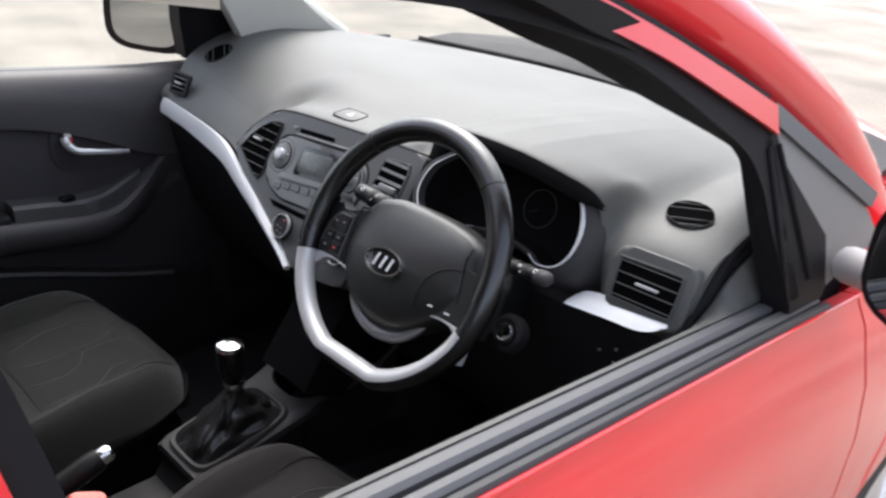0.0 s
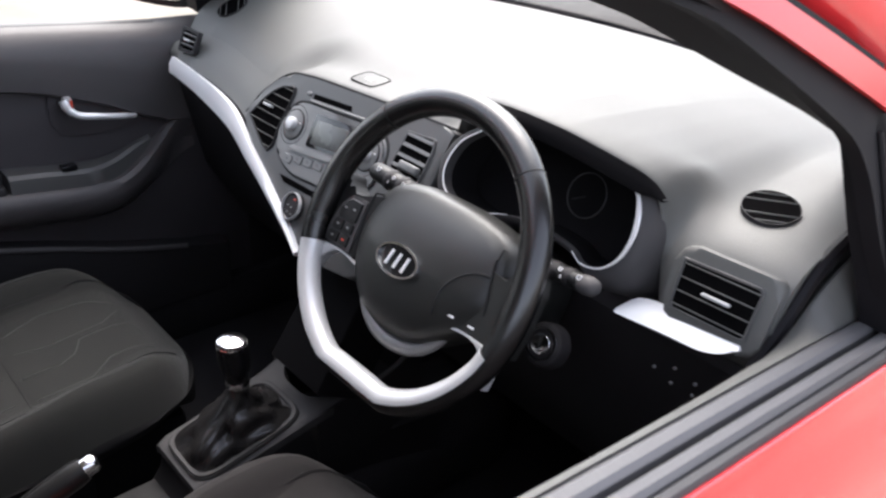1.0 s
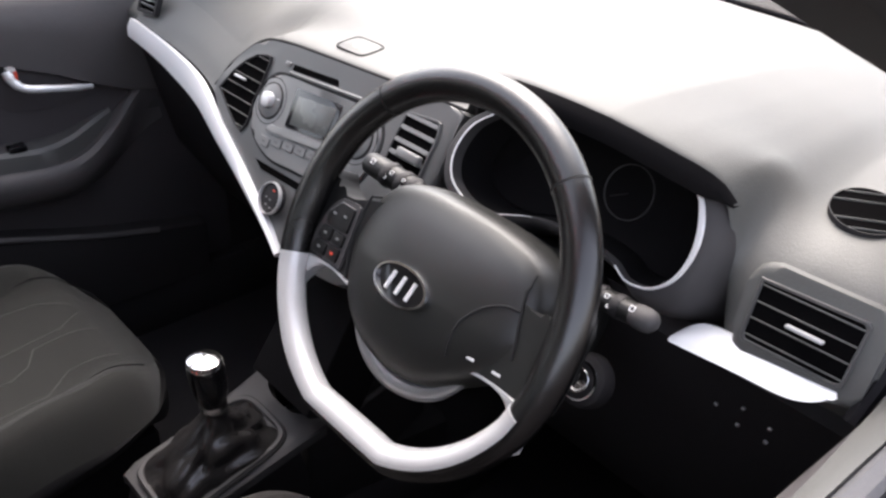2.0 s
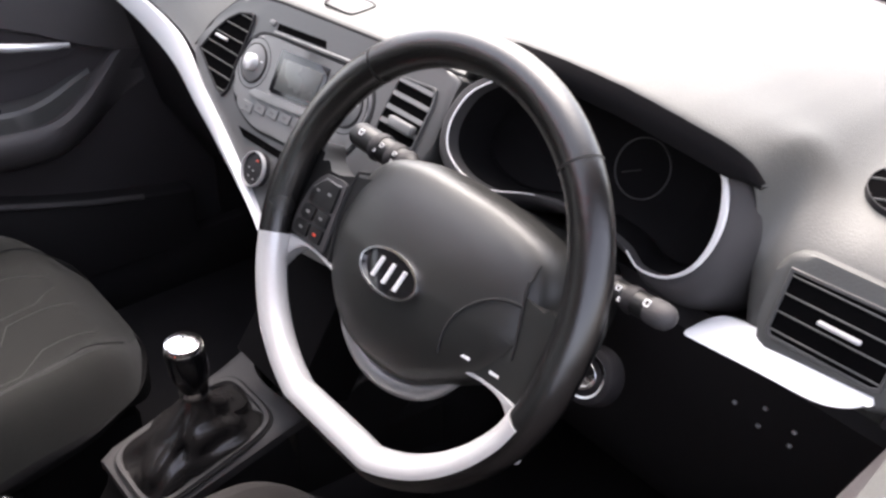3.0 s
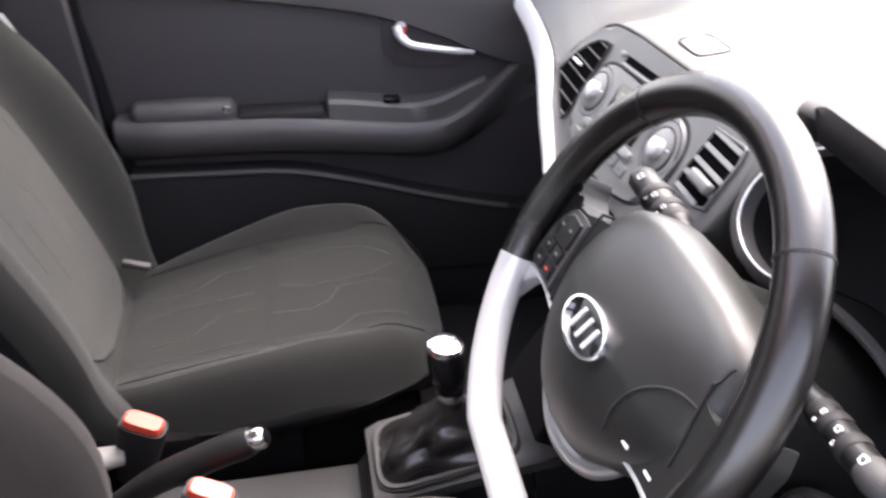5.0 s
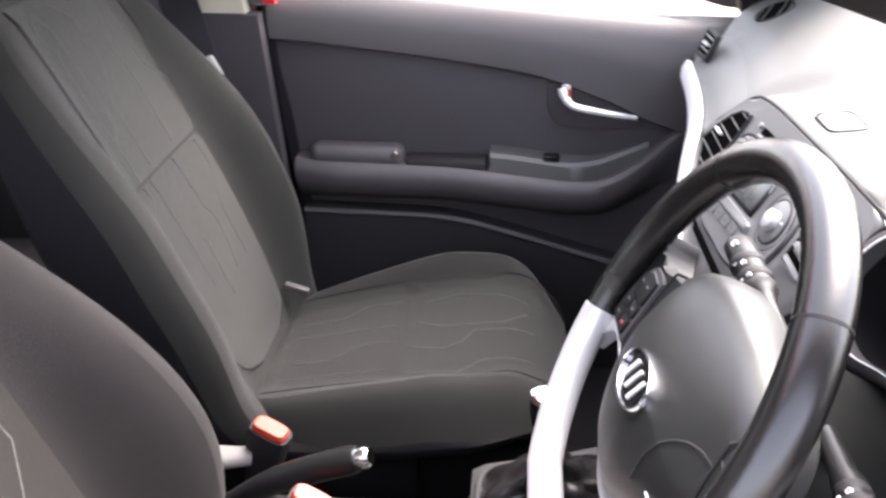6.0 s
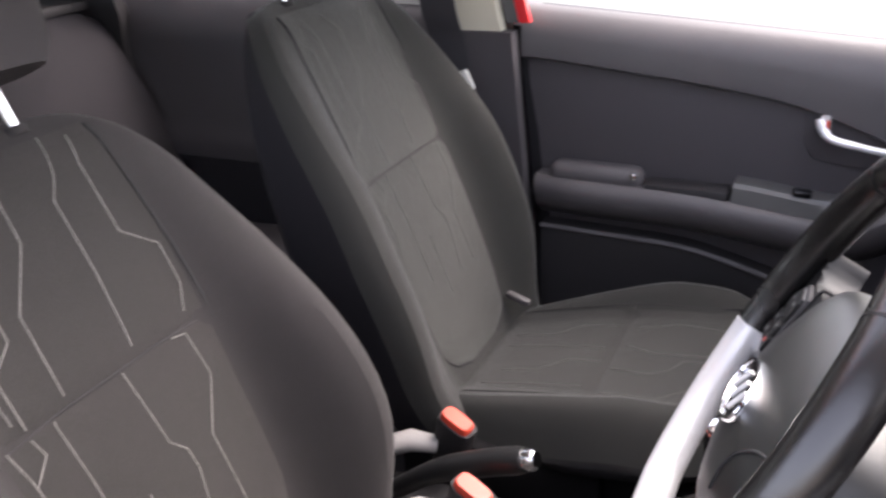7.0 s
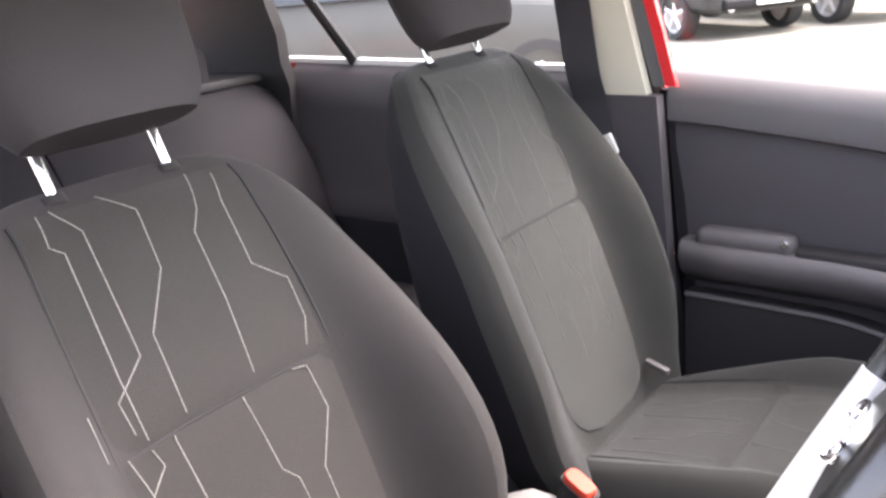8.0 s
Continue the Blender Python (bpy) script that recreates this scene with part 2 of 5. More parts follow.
def lerp(x, xs, ys):
    return float(np.interp(x, xs, ys))


def soft(x, xs, ys):
    """Interpolation with its bends eased."""
    return sum(lerp(x + d, xs, ys) for d in np.linspace(-0.055, 0.055, 11)) / 11


def smoothed(ob, level=1):
    mod = ob.modifiers.new("smooth", "SUBSURF")
    mod.levels = mod.render_levels = level
    return ob


# ---- ground and surroundings ----
bm = bmesh.new()
bmesh.ops.create_grid(bm, x_segments=40, y_segments=40, size=400)
ground = tagged(part("ground", bm, GROUND), "pale worn concrete parking ground", "ground", kind="structure")
for k, (x0, y0, x1, y1) in enumerate(((-7.6, 9.3, 1.2, 11.8), (-8.6, 12.0, 1.2, 14.8))):
    d = V((x1 - x0, y1 - y0, 0)).normalized()
    s = V((-d.y, d.x, 0)) * 0.035
    bm = bmesh.new()
    bm.faces.new([bm.verts.new(p) for p in (V((x0, y0, 0.004)) - s, V((x1, y1, 0.004)) - s, V((x1, y1, 0.004)) + s, V((x0, y0, 0.004)) + s)])
    tagged(part("parking_line", bm, LINE), "worn white painted parking bay line on concrete", "parking line", "parking lines", "structure")


def wheel_parts(parent, c, r=0.3, w=0.19, side=1):
    """A tyre on a spoked rim, its axle along x."""
    prof = [(r - 0.085, -w / 2), (r - 0.01, -w / 2), (r, -w / 3), (r, w / 3), (r - 0.01, w / 2), (r - 0.085, w / 2)]
    rings = []
    for k in range(32):
        q = 2 * math.pi * k / 32
        rings.append([V(c) + V((x, math.cos(q) * rr, math.sin(q) * rr)) for rr, x in prof])
    bm = loft(rings + rings[:1], cap=False)
    bmesh.ops.remove_doubles(bm, verts=bm.verts, dist=1e-6)
    tyre = part("tyre", bm, TYRE, parent)
    m = basis(V(c) + V((side * w * 0.2, 0, 0)), (0, side, 0), (0, 0, 1))
    bm = ring(oval(r - 0.08, r - 0.08, 32), oval(r - 0.11, r - 0.11, 32), m, 0.03, -0.05)
    for k in range(5):
        q = 2 * math.pi * k / 5 + 0.3
        tip = m @ V((math.cos(q) * (r - 0.095), math.sin(q) * (r - 0.095), 0.015))
        hub = m @ V((math.cos(q) * 0.03, math.sin(q) * 0.03, 0.02))
        tube([hub, tip], [0.03, 0.022], 8, bm=bm)
    me = disc(m, 0.05, 0.03, 16, 0.005)
    tmp = bpy.data.meshes.new("t")
    me.to_mesh(tmp)
    me.free()
    bm.from_mesh(tmp)
    bpy.data.meshes.remove(tmp)
    part("rim", bm, ALLOY, tyre)
    part("brake_drum", disc(basis(V(c) + V((-side * 0.02, 0, 0)), (0, side, 0), (0, 0, 1)), r - 0.1, 0.02), GREYPLASTIC, tyre)


def parked_car(label, paint, length=4.2, width=1.76, height=1.55):
    """A car nose toward +y, its base at the origin."""
    car = thing("parked_car", (0, 0, 0), label, "car", "parked cars")
    L, W = length / 2, width / 2
    ys = [-L, -L + 0.08, -L * 0.7, -L * 0.45, -L * 0.1, L * 0.2, L * 0.42, L * 0.8, L - 0.12, L]
    tops = [0.75, 0.98, height - 0.12, height, height, height - 0.14, 1.02, 0.92, 0.8, 0.62]
    belts = [0.72, 0.92, 0.98, 0.97, 0.95, 0.95, 0.95, 0.85, 0.74, 0.6]
    rings = []
    for y, t, b in zip(ys, tops, belts):
        e = 0.9 if abs(y) > L - 0.1 else 1.0
        hi = W * (0.74 if t - b > 0.3 else 0.88)
        rings.append([V((x, y, z)) for x, z in ((-W * 0.86 * e, 0.3), (-W * 0.97 * e, 0.36), (-W * e, 0.6), (-W * 0.97 * e, b), (-hi, b + (t - b) * 0.85), (-hi * 0.85, t), (hi * 0.85, t), (hi, b + (t - b) * 0.85), (W * 0.97 * e, b), (W * e, 0.6), (W * 0.97 * e, 0.36), (W * 0.86 * e, 0.3))])
    smoothed(part("body", loft(rings), paint, car), 2)
    part("windscreen", plate([(-0.56, 0), (0.56, 0), (0.5, 0.55), (-0.5, 0.55)], basis((0, L * 0.415, 1.0), (-1, 0, 0), (0, -0.72, 0.62)), 0.03, 0.01), CARGLASS, car)
    for sx in (-1, 1):
        mm = basis((sx * W * 0.955, 0, 0.98), (0, sx, 0), (-0.34 * sx, 0, 1))
        part("side_window", plate([(-0.9, 0.02), (0.55, 0.02), (0.12, 0.4), (-0.75, 0.4)] if sx > 0 else [(-0.55, 0.02), (0.9, 0.02), (0.75, 0.4), (-0.12, 0.4)], mm, 0.02, 0.006), CARGLASS, car)
        part("headlight", plate(oval(0.17, 0.085, 20, 2.6), basis((sx * W * 0.7, L - 0.11, 0.7), (-1, 0.35 * sx, 0), (0, -0.35, 1)), 0.05, 0.015), LAMP, car)
        part("fog_light", disc(basis((sx * W * 0.68, L - 0.02, 0.4), (-1, 0, 0), (0, 0, 1)), 0.06, 0.03, 16, 0.006), LAMP, car)
        for y in (-L * 0.6, L * 0.62):
            wheel_parts(car, (sx * (W - 0.1), y, 0.315), 0.315, 0.2, sx)
    part("bumper", box((0, L - 0.03, 0.42), (W * 1.6, 0.1, 0.14), 0.04, 3), BLACKRUBBER, car)
    part("grille", box((0, L - 0.02, 0.62), (0.7, 0.05, 0.09), 0.015), GLOSS, car)
    part("number_plate", box((0, L + 0.03, 0.45), (0.52, 0.015, 0.11), 0.004), MARK, car)
    return car


car_a = parked_car("dark grey parked hatchback facing the red car", DARKPAINT)
car_a.matrix_basis = pose(-11.28, -4.91, 0, 0, 0, -34)
car_b = parked_car("silver parked car beside the dark hatchback", GREYPAINT)
car_b.matrix_basis = pose(-12.87, -3.49, 0, 0, 0, -34)
car_c = parked_car("mid grey parked car close behind the red one", MIDPAINT)
car_c.matrix_basis = pose(-4.5, -4.75, 0, 0, 0, 42)
car_d = copy_thing(car_a, pose(-2.9, -9.5, 0, 0, 0, 12))
tagged(car_d, "dark grey parked car further behind")
bm = bmesh.new()
for k in range(900):
    c = V((random.uniform(-24, 4), -22 + random.uniform(-1.2, 1.2), random.uniform(0.1, 2.6)))
    if k % 2:
        c = V((-26 + random.uniform(-1.2, 1.2), random.uniform(-22, 22), random.uniform(0.1, 2.6)))
    m = Matrix.Translation(c) @ Euler([random.uniform(0, 6) for _ in range(3)]).to_matrix().to_4x4()
    bm.faces.new([bm.verts.new(m @ V(p)) for p in ((-0.3, 0, 0), (0, -0.18, 0.05), (0.3, 0, 0), (0, 0.18, 0.05))])
tagged(part("hedge", bm, LEAF), "green hedge along the edge of the yard", "hedge", kind="stuff")


# ---- body shell of the red car ----
body = thing("car_body", (0, -0.3, 0), "small red hatchback body with open front side window", "car")


def side_x(z):
    """Half width of the glasshouse at a height."""
    return 0.73 - 0.35 * (z - 0.97)


def wall(poly, x0, lean, depth, sx, bm=None):
    """A slab along the car's side from (y, z) points, leaning in with height."""
    own = bmesh.new()
    own.faces.new([own.verts.new((0, y, z)) for y, z in poly])
    for cut in (0.6, 0.97, 1.15):
        bmesh.ops.bisect_plane(own, geom=own.verts[:] + own.edges[:] + own.faces[:], plane_co=(0, 0, cut), plane_no=(0, 0, 1))
    near = set(own.verts)
    bmesh.ops.solidify(own, geom=own.faces[:], thickness=1.0)
    tuck = lambda z: lean * max(0, z - 0.97) + 0.1 * max(0, 0.6 - z)
    for v in own.verts:
        v.co.x = sx * (x0 - (depth if v in near else 0) - tuck(v.co.z))
    return own


part("floor_pan", box((0, -0.4, 0.235), (1.36, 2.6, 0.05), 0.01), CARPET, body)
for sx in (-1, 1):
    part("kick_panel", box((sx * 0.672, 0.62, 0.62), (0.02, 0.5, 0.72), 0.004), LOWER, body)
    part("door_seal", tube([(sx * 0.69, -0.53, 0.975), (sx * 0.685, -0.505, 0.7), (sx * 0.68, -0.46, 0.4), (sx * 0.67, -0.42, 0.28)], 0.024, 8), BLACKRUBBER, body)
part("tunnel", box((0, -0.3, 0.33), (0.22, 1.6, 0.16), 0.05, 3), CARPET, body)
part("firewall", box((0, 0.86, 0.585), (1.3, 0.04, 0.73), 0.005), LOWER, body)
# roof, bonnet and tail as lofted skins
rows = []
for y, z, w in ((-0.34, 1.405, 0.55), (-0.5, 1.43, 0.555), (-0.8, 1.455, 0.555), (-1.2, 1.45, 0.55), (-1.6, 1.4, 0.53), (-1.85, 1.34, 0.5)):
    rows.append([V((w * u, y, z - 0.045 * abs(u) ** 3)) for u in np.linspace(-1, 1, 17)] + [V((w * u, y, z - 0.02 - 0.045 * abs(u) ** 3)) for u in np.linspace(1, -1, 17)])
part("roof", loft(rows), RED, body)
rows = [[p - V((0, 0, 0.023)) for p in r] for r in rows]
part("headliner", loft(rows), PALETRIM, body)
rows = []
for y, z, w in ((1.05, 0.982, 0.6), (1.12, 0.988, 0.605), (1.2, 0.998, 0.61), (1.35, 0.985, 0.61), (1.5, 0.94, 0.6), (1.6, 0.87, 0.59), (1.66, 0.78, 0.58)):
    rows.append([V((w * u, y - 0.22 * u * u, z - 0.03 * abs(u) ** 3)) for u in np.linspace(-1, 1, 21)] + [V((w * u, y - 0.22 * u * u, z - 0.015 - 0.03 * abs(u) ** 3)) for u in np.linspace(1, -1, 21)])
part("bonnet", loft(rows), RED, body)
rows = []
for y, z, bow in ((0.88, 0.968, 0.22), (0.95, 0.97, 0.22), (0.99, 0.99, 0.2), (1.05, 0.998, 0.17), (1.16, 1.006, 0.12)):
    rows.append([V((0.6 * u, y - bow * u * u, z - 0.022 * abs(u) ** 3)) for u in np.linspace(-1, 1, 15)] + [V((0.6 * u, y - bow * u * u, z - 0.012 - 0.022 * abs(u) ** 3)) for u in np.linspace(1, -1, 15)])
part("scuttle", loft(rows), LOWER, body, "black plastic scuttle")
part("wiper", tube(curve([(-0.52, 0.84, 1.0), (-0.2, 0.895, 1.002), (0.1, 0.9, 1.0), (0.3, 0.9, 0.995)], 16), 0.006, 8), BLACKRUBBER, body, "black wiper arm")
for sx in (-1, 1):
    fender = [(0.602, 0.3), (0.605, 0.48), (0.65, 0.54), (0.8, 0.62), (1.02, 0.6), (1.16, 0.48), (1.22, 0.3), (1.34, 0.3), (1.36, 0.55), (1.35, 0.78), (1.27, 0.87), (0.9, 0.945), (0.602, 0.96)]
    rows = []
    for y, z in ((0.6, 0.935), (0.72, 0.94), (0.85, 0.942), (0.98, 0.95), (1.13, 0.95), (1.28, 0.905), (1.38, 0.84), (1.44, 0.75)):
        x = 0.606 + 0.02 * lerp(y, (0.6, 1.44), (1, 0))
        rows.append([V((sx * a, y, b)) for a, b in ((x, z - 0.03), (x, z - 0.004), (x + 0.006, z), (x + 0.06, z - 0.004), (x + 0.11, z - 0.02), (0.765, z - 0.055), (0.77, z - 0.09), (0.7, z - 0.09))])
    part("wing_top", loft(rows), RED, body)
    part("fender", wall(fender, 0.79, 0.25, 0.05, sx), RED, body)
    quarter = [(-1.36, 0.3), (-1.38, 0.5), (-1.5, 0.62), (-1.72, 0.62), (-1.86, 0.5), (-1.9, 0.3), (-2.0, 0.35), (-2.02, 0.9), (-1.95, 1.1), (-1.8, 1.35), (-1.7, 1.39), (-1.62, 1.03), (-1.3, 1.0), (-1.28, 0.3)]
    part("rear_quarter", wall(quarter, 0.765, 0.3, 0.05, sx), RED, body)
    part("inner_sill", box((sx * 0.662, 0.15, 0.31), (0.05, 1.4, 0.13), 0.012, 2), CARPET, body)
    part("sill", box((sx * 0.722, -0.5, 0.28), (0.07, 1.8, 0.14), 0.03, 3), RED, body)
    # roof rail, A pillar with inner trim, B pillar, C pillar
    a_line = curve([(sx * 0.662, 0.68, 0.99), (sx * 0.635, 0.48, 1.115), (sx * 0.605, 0.27, 1.238), (sx * 0.575, 0.06, 1.328), (sx * 0.555, -0.16, 1.38), (sx * 0.548, -0.38, 1.4)], 24)
    a_shell = [p + V((-sx * 0.004, 0.004, lerp(p.y, (-0.38, 0.1, 0.5, 0.6, 0.68), (0, 0.012, 0.026 if sx > 0 else 0.0, 0.01 if sx > 0 else -0.01, -0.02)))) for p in a_line]
    part("a_pillar", tube(a_shell, 0.042, 14, wide=0.8), RED, body)
    inner = [p + V((-sx * 0.03, 0.0, 0.004)) for p in a_line]
    part("a_pillar_trim", tube(inner, 0.028, 12, wide=0.8), PALETRIM if sx < 0 else BLACKRUBBER, body)
    rail = curve([(sx * 0.545, -0.4, 1.385), (sx * 0.548, -0.8, 1.41), (sx * 0.545, -1.3, 1.4), (sx * 0.525, -1.8, 1.33)], 14)
    part("roof_rail", tube(rail, 0.035, 10), RED, body)
    part("b_pillar", wall([(-0.565, 0.3), (-0.67, 0.3), (-0.68, 1.0), (-0.7, 1.39), (-0.62, 1.39), (-0.565, 1.0)], 0.72, 0.36, 0.05, sx), BLACKRUBBER, body)
    part("b_pillar_trim", wall([(-0.553, 0.972), (-0.675, 0.972), (-0.68, 1.15), (-0.7, 1.38), (-0.62, 1.38), (-0.566, 1.15)], 0.65, 0.36, 0.025, sx), BEIGE, body, "beige upper pillar cover")
    part("b_pillar_lower_trim", wall([(-0.49, 0.3), (-0.66, 0.3), (-0.66, 0.972), (-0.53, 0.972), (-0.51, 0.7)], 0.645, 0.08, 0.03, sx), DOORCLOTH, body)
    part("c_pillar_trim", wall([(-1.5, 0.6), (-1.95, 0.6), (-1.9, 1.1), (-1.72, 1.38), (-1.44, 1.38), (-1.45, 1.1), (-1.475, 1.03)], 0.665, 0.35, 0.03, sx), LOWER, body)
    for y in (1.0, -1.68):
        wheel_parts(body, (sx * 0.68, y - (0.09 if y > 0 else 0), 0.285), 0.285, 0.17, sx)
edge = curve([(0.57, -0.3, 1.356), (0.57, -0.2, 1.332), (0.57, -0.109, 1.3), (0.57, -0.036, 1.273), (0.57, 0.015, 1.256), (0.57, 0.056, 1.24), (0.57, 0.17, 1.193), (0.57, 0.34, 1.123), (0.572, 0.47, 1.062)], 40)
part("a_pillar_lining", loft([[p + V((dx, 0, dz)) for dx, dz in ((0, 0), (0.03, 0.01), (0.06, 0.022), (0.058, 0.05), (0.02, 0.055), (-0.004, 0.02))] for p in edge]), BLACKRUBBER, body, "black inner lining of the front pillar")
part("tailgate", loft([[V((x, y, z)) for x, y, z in ((-0.68 * w, ya, za), (0.68 * w, ya, za), (0.68 * w, ya + 0.05, za), (-0.68 * w, ya + 0.05, za))] for w, ya, za in ((1, -2.0, 0.35), (1, -2.04, 0.6), (0.98, -2.02, 0.95), (0.93, -1.98, 1.02))]), RED, body)
part("front_bumper", loft([[V((0.785 * u, 1.7 - 0.36 * abs(u) ** 2.5, z)) for u in np.linspace(-1, 1, 25)] + [V((0.76 * u, 1.6 - 0.36 * abs(u) ** 2.5, z)) for u in np.linspace(1, -1, 25)] for z in (0.25, 0.4, 0.6, 0.78)]), RED, body)
rows = []
for i, p in enumerate(curve([(0.645, 0.7, 0.995), (0.615, 0.49, 1.12), (0.585, 0.28, 1.245), (0.555, 0.07, 1.336), (0.535, -0.15, 1.39), (0.53, -0.36, 1.408)], 16)):
    f = i / 15
    rows.append([V((p.x * u, p.y + (0.21 - 0.16 * f) * (1 - u * u), p.z + 0.012 * (1 - u * u))) for u in np.linspace(-1, 1, 17)])
ob = part("windscreen", loft(rows, closed=False), GLASS, body)
thick = ob.modifiers.new("thickness", "SOLIDIFY")
thick.thickness, thick.use_rim = 0.005, False
ob.visible_shadow = False
ob = part("rear_window", loft([[V((0.56 * u, -1.95 + 0.03 * (1 - u * u) * -1, 1.03)) for u in np.linspace(-1, 1, 9)], [V((0.48 * u, -1.84, 1.34)) for u in np.linspace(-1, 1, 9)]], closed=False), GLASS, body)
ob.visible_shadow = False
thick = ob.modifiers.new("thickness", "SOLIDIFY")
thick.thickness = 0.005


# ---- doors ----
def sill_z(y):
    return 0.982 - 0.075 * y


def strip(sx, x0, x1, dz, y0, y1, high, bm=None):
    """A rounded bar along the window sill between two distances from the middle."""
    rings = []
    for y in np.linspace(y0, y1, 20):
        z = sill_z(y) + dz
        w = x1 - x0
        rings.append([V((sx * x, y, zz)) for x, zz in ((x0, z - high), (x0, z - 0.004), (x0 + 0.25 * w, z), (x0 + 0.75 * w, z), (x1, z - 0.004), (x1, z - high))])
    return loft(rings, bm=bm)


def door_skin(sx, y0, y1, x_sill, drop=0.0):
    """The painted outer skin, swelling below the sill."""
    prof = [(0.0, 0.0), (0.012, 0.004), (0.04, 0.02), (0.12, 0.042), (0.2, 0.05), (0.35, 0.045), (0.5, 0.038), (0.65, 0.02)]
    rings = []
    for y in np.linspace(y0, y1, 12):
        z = (0.995 if drop else sill_z(y) - 0.012)
        ring_ = [V((sx * (x_sill + o), y, z - d)) for d, o in prof]
        rings.append(ring_ + [V((p.x - sx * 0.02, p.y, p.z - (0.004 if i == 0 else 0))) for i, p in reversed(list(enumerate(ring_)))])
    return loft(rings)


for sx, x in ((1, 0.747), (-1, 0.735)):
    part("wing_panel", door_skin(sx, 0.474, 0.6, x), RED, body)

driver = thing("driver_door", (0.76, -0.1, 0.34), "red driver door with the window wound down", "car door")
part("outer_skin", door_skin(1, -0.555, 0.468, 0.747), RED, driver)
part("inner_seal", strip(1, 0.695, 0.714, 0.0, -0.53, 0.375, 0.05), RUBBER, driver, "grey rubber window seal")
part("outer_seal", strip(1, 0.7195, 0.7345, -0.001, -0.53, 0.375, 0.05), RUBBER, driver, "grey rubber window seal")
part("outer_lip", strip(1, 0.734, 0.7465, -0.006, -0.53, 0.385, 0.05), LIPRUBBER, driver, "dark rubber lip")
part("window_slot", strip(1, 0.712, 0.7205, -0.02, -0.53, 0.375, 0.03), BLACKRUBBER, driver)
part("skin_edge", tube([(0.7485, y, sill_z(y) - 0.0125) for y in np.linspace(-0.55, 0.466, 20)], 0.0028, 8), RED, driver, "rolled painted edge")
low = [(0.285, 0.975), (0.258, 1.06), (0.25, 1.11), (0.226, 1.152), (0.147, 1.2), (0.04, 1.262), (-0.06, 1.294), (-0.2, 1.324), (-0.38, 1.342), (-0.5, 1.352), (-0.575, 1.335), (-0.56, 1.25), (-0.537, 1.17), (-0.522, 1.09), (-0.506, 0.99)]
mid = [(0.31, 0.975), (0.292, 1.06), (0.282, 1.163), (0.262, 1.174), (0.196, 1.206), (0.085, 1.259), (-0.03, 1.302), (-0.2, 1.35), (-0.36, 1.37), (-0.52, 1.378), (-0.6, 1.365), (-0.585, 1.26), (-0.56, 1.17), (-0.545, 1.09), (-0.53, 0.99)]
top = [(0.32, 0.975), (0.3, 1.08), (0.286, 1.194), (0.27, 1.201), (0.205, 1.231), (0.09, 1.281), (-0.03, 1.327), (-0.17, 1.365), (-0.36, 1.386), (-0.54, 1.392), (-0.63, 1.385), (-0.62, 1.27), (-0.595, 1.17), (-0.58, 1.09), (-0.57, 0.99)]


def run(pts, n):
    """n points along a bent line, the bends eased."""
    out = []
    for k in range(n):
        f = k / (n - 1) * (len(pts) - 1)
        i = min(int(f), len(pts) - 2)
        out.append(V((*pts[i], 0)).lerp(V((*pts[i + 1], 0)), f - i))
    for _ in range(3):
        out = [out[0]] + [(a + 2 * b + c) / 4 for a, b, c in zip(out, out[1:], out[2:])] + [out[-1]]
    return out


def band(a, b, sx, x0, depth):
    rings = []
    for p, q in zip(run(a, 70), run(b, 70)):
        rings.append([V((sx * (side_x(z) + dx), y, z)) for (y, z), dx in (((p.x, p.y), x0), ((q.x, q.y), x0), ((q.x, q.y), x0 - depth), ((p.x, p.y), x0 - depth))])
    return loft(rings)


part("window_channel", band(low, mid, 1, 0.004, 0.018), BLACKRUBBER, driver, "black rubber window channel")
part("window_frame", band(mid[2:], top[2:], 1, 0.012, 0.03), RED, driver, "red painted window frame")
part("frame_gap", band(top[2:], [(y + 0.004, z + 0.008) for y, z in top[2:]], 1, 0.002, 0.03), BLACKRUBBER, driver)
part("corner_divider", wall([(0.262, 1.16), (0.286, 1.168), (0.303, 1.129), (0.393, 1.027), (0.375, 0.955), (0.285, 0.96), (0.268, 1.053)], 0.734, 0.35, 0.035, 1), BLACKRUBBER, driver)
for y0, y1 in ((0.268, 0.278), (0.292, 0.335)):
    part("divider_rib", tube(curve([(side_x(z) + 0.005, y, z) for y, z in ((y0, 1.15), (y0 * 0.6 + y1 * 0.4, 1.09), (y1, 0.99))], 10), 0.0035, 6), BLACKRUBBER, driver)
part("corner_seal", wall([(0.288, 1.197), (0.29, 1.17), (0.52, 1.036), (0.545, 1.05)], 0.74, 0.35, 0.024, 1), RUBBER, driver, "grey rubber corner seal")
part("corner_panel", wall([(0.291, 1.168), (0.519, 1.035), (0.55, 0.99), (0.38, 0.97), (0.393, 1.027), (0.303, 1.129)], 0.734, 0.35, 0.02, 1), CORNER, driver, "satin grey mirror corner panel")
rings = []
for y in np.linspace(-0.53, 0.42, 16):
    z = sill_z(y)
    rings.append([V((x, y, zz)) for x, zz in ((0.694, z - 0.004), (0.685, z - 0.01), (0.66, z - 0.045), (0.65, z - 0.12), (0.655, 0.6), (0.66, 0.34), (0.7, 0.34))])
part("inner_panel", loft(rings), DOORTRIM, driver)
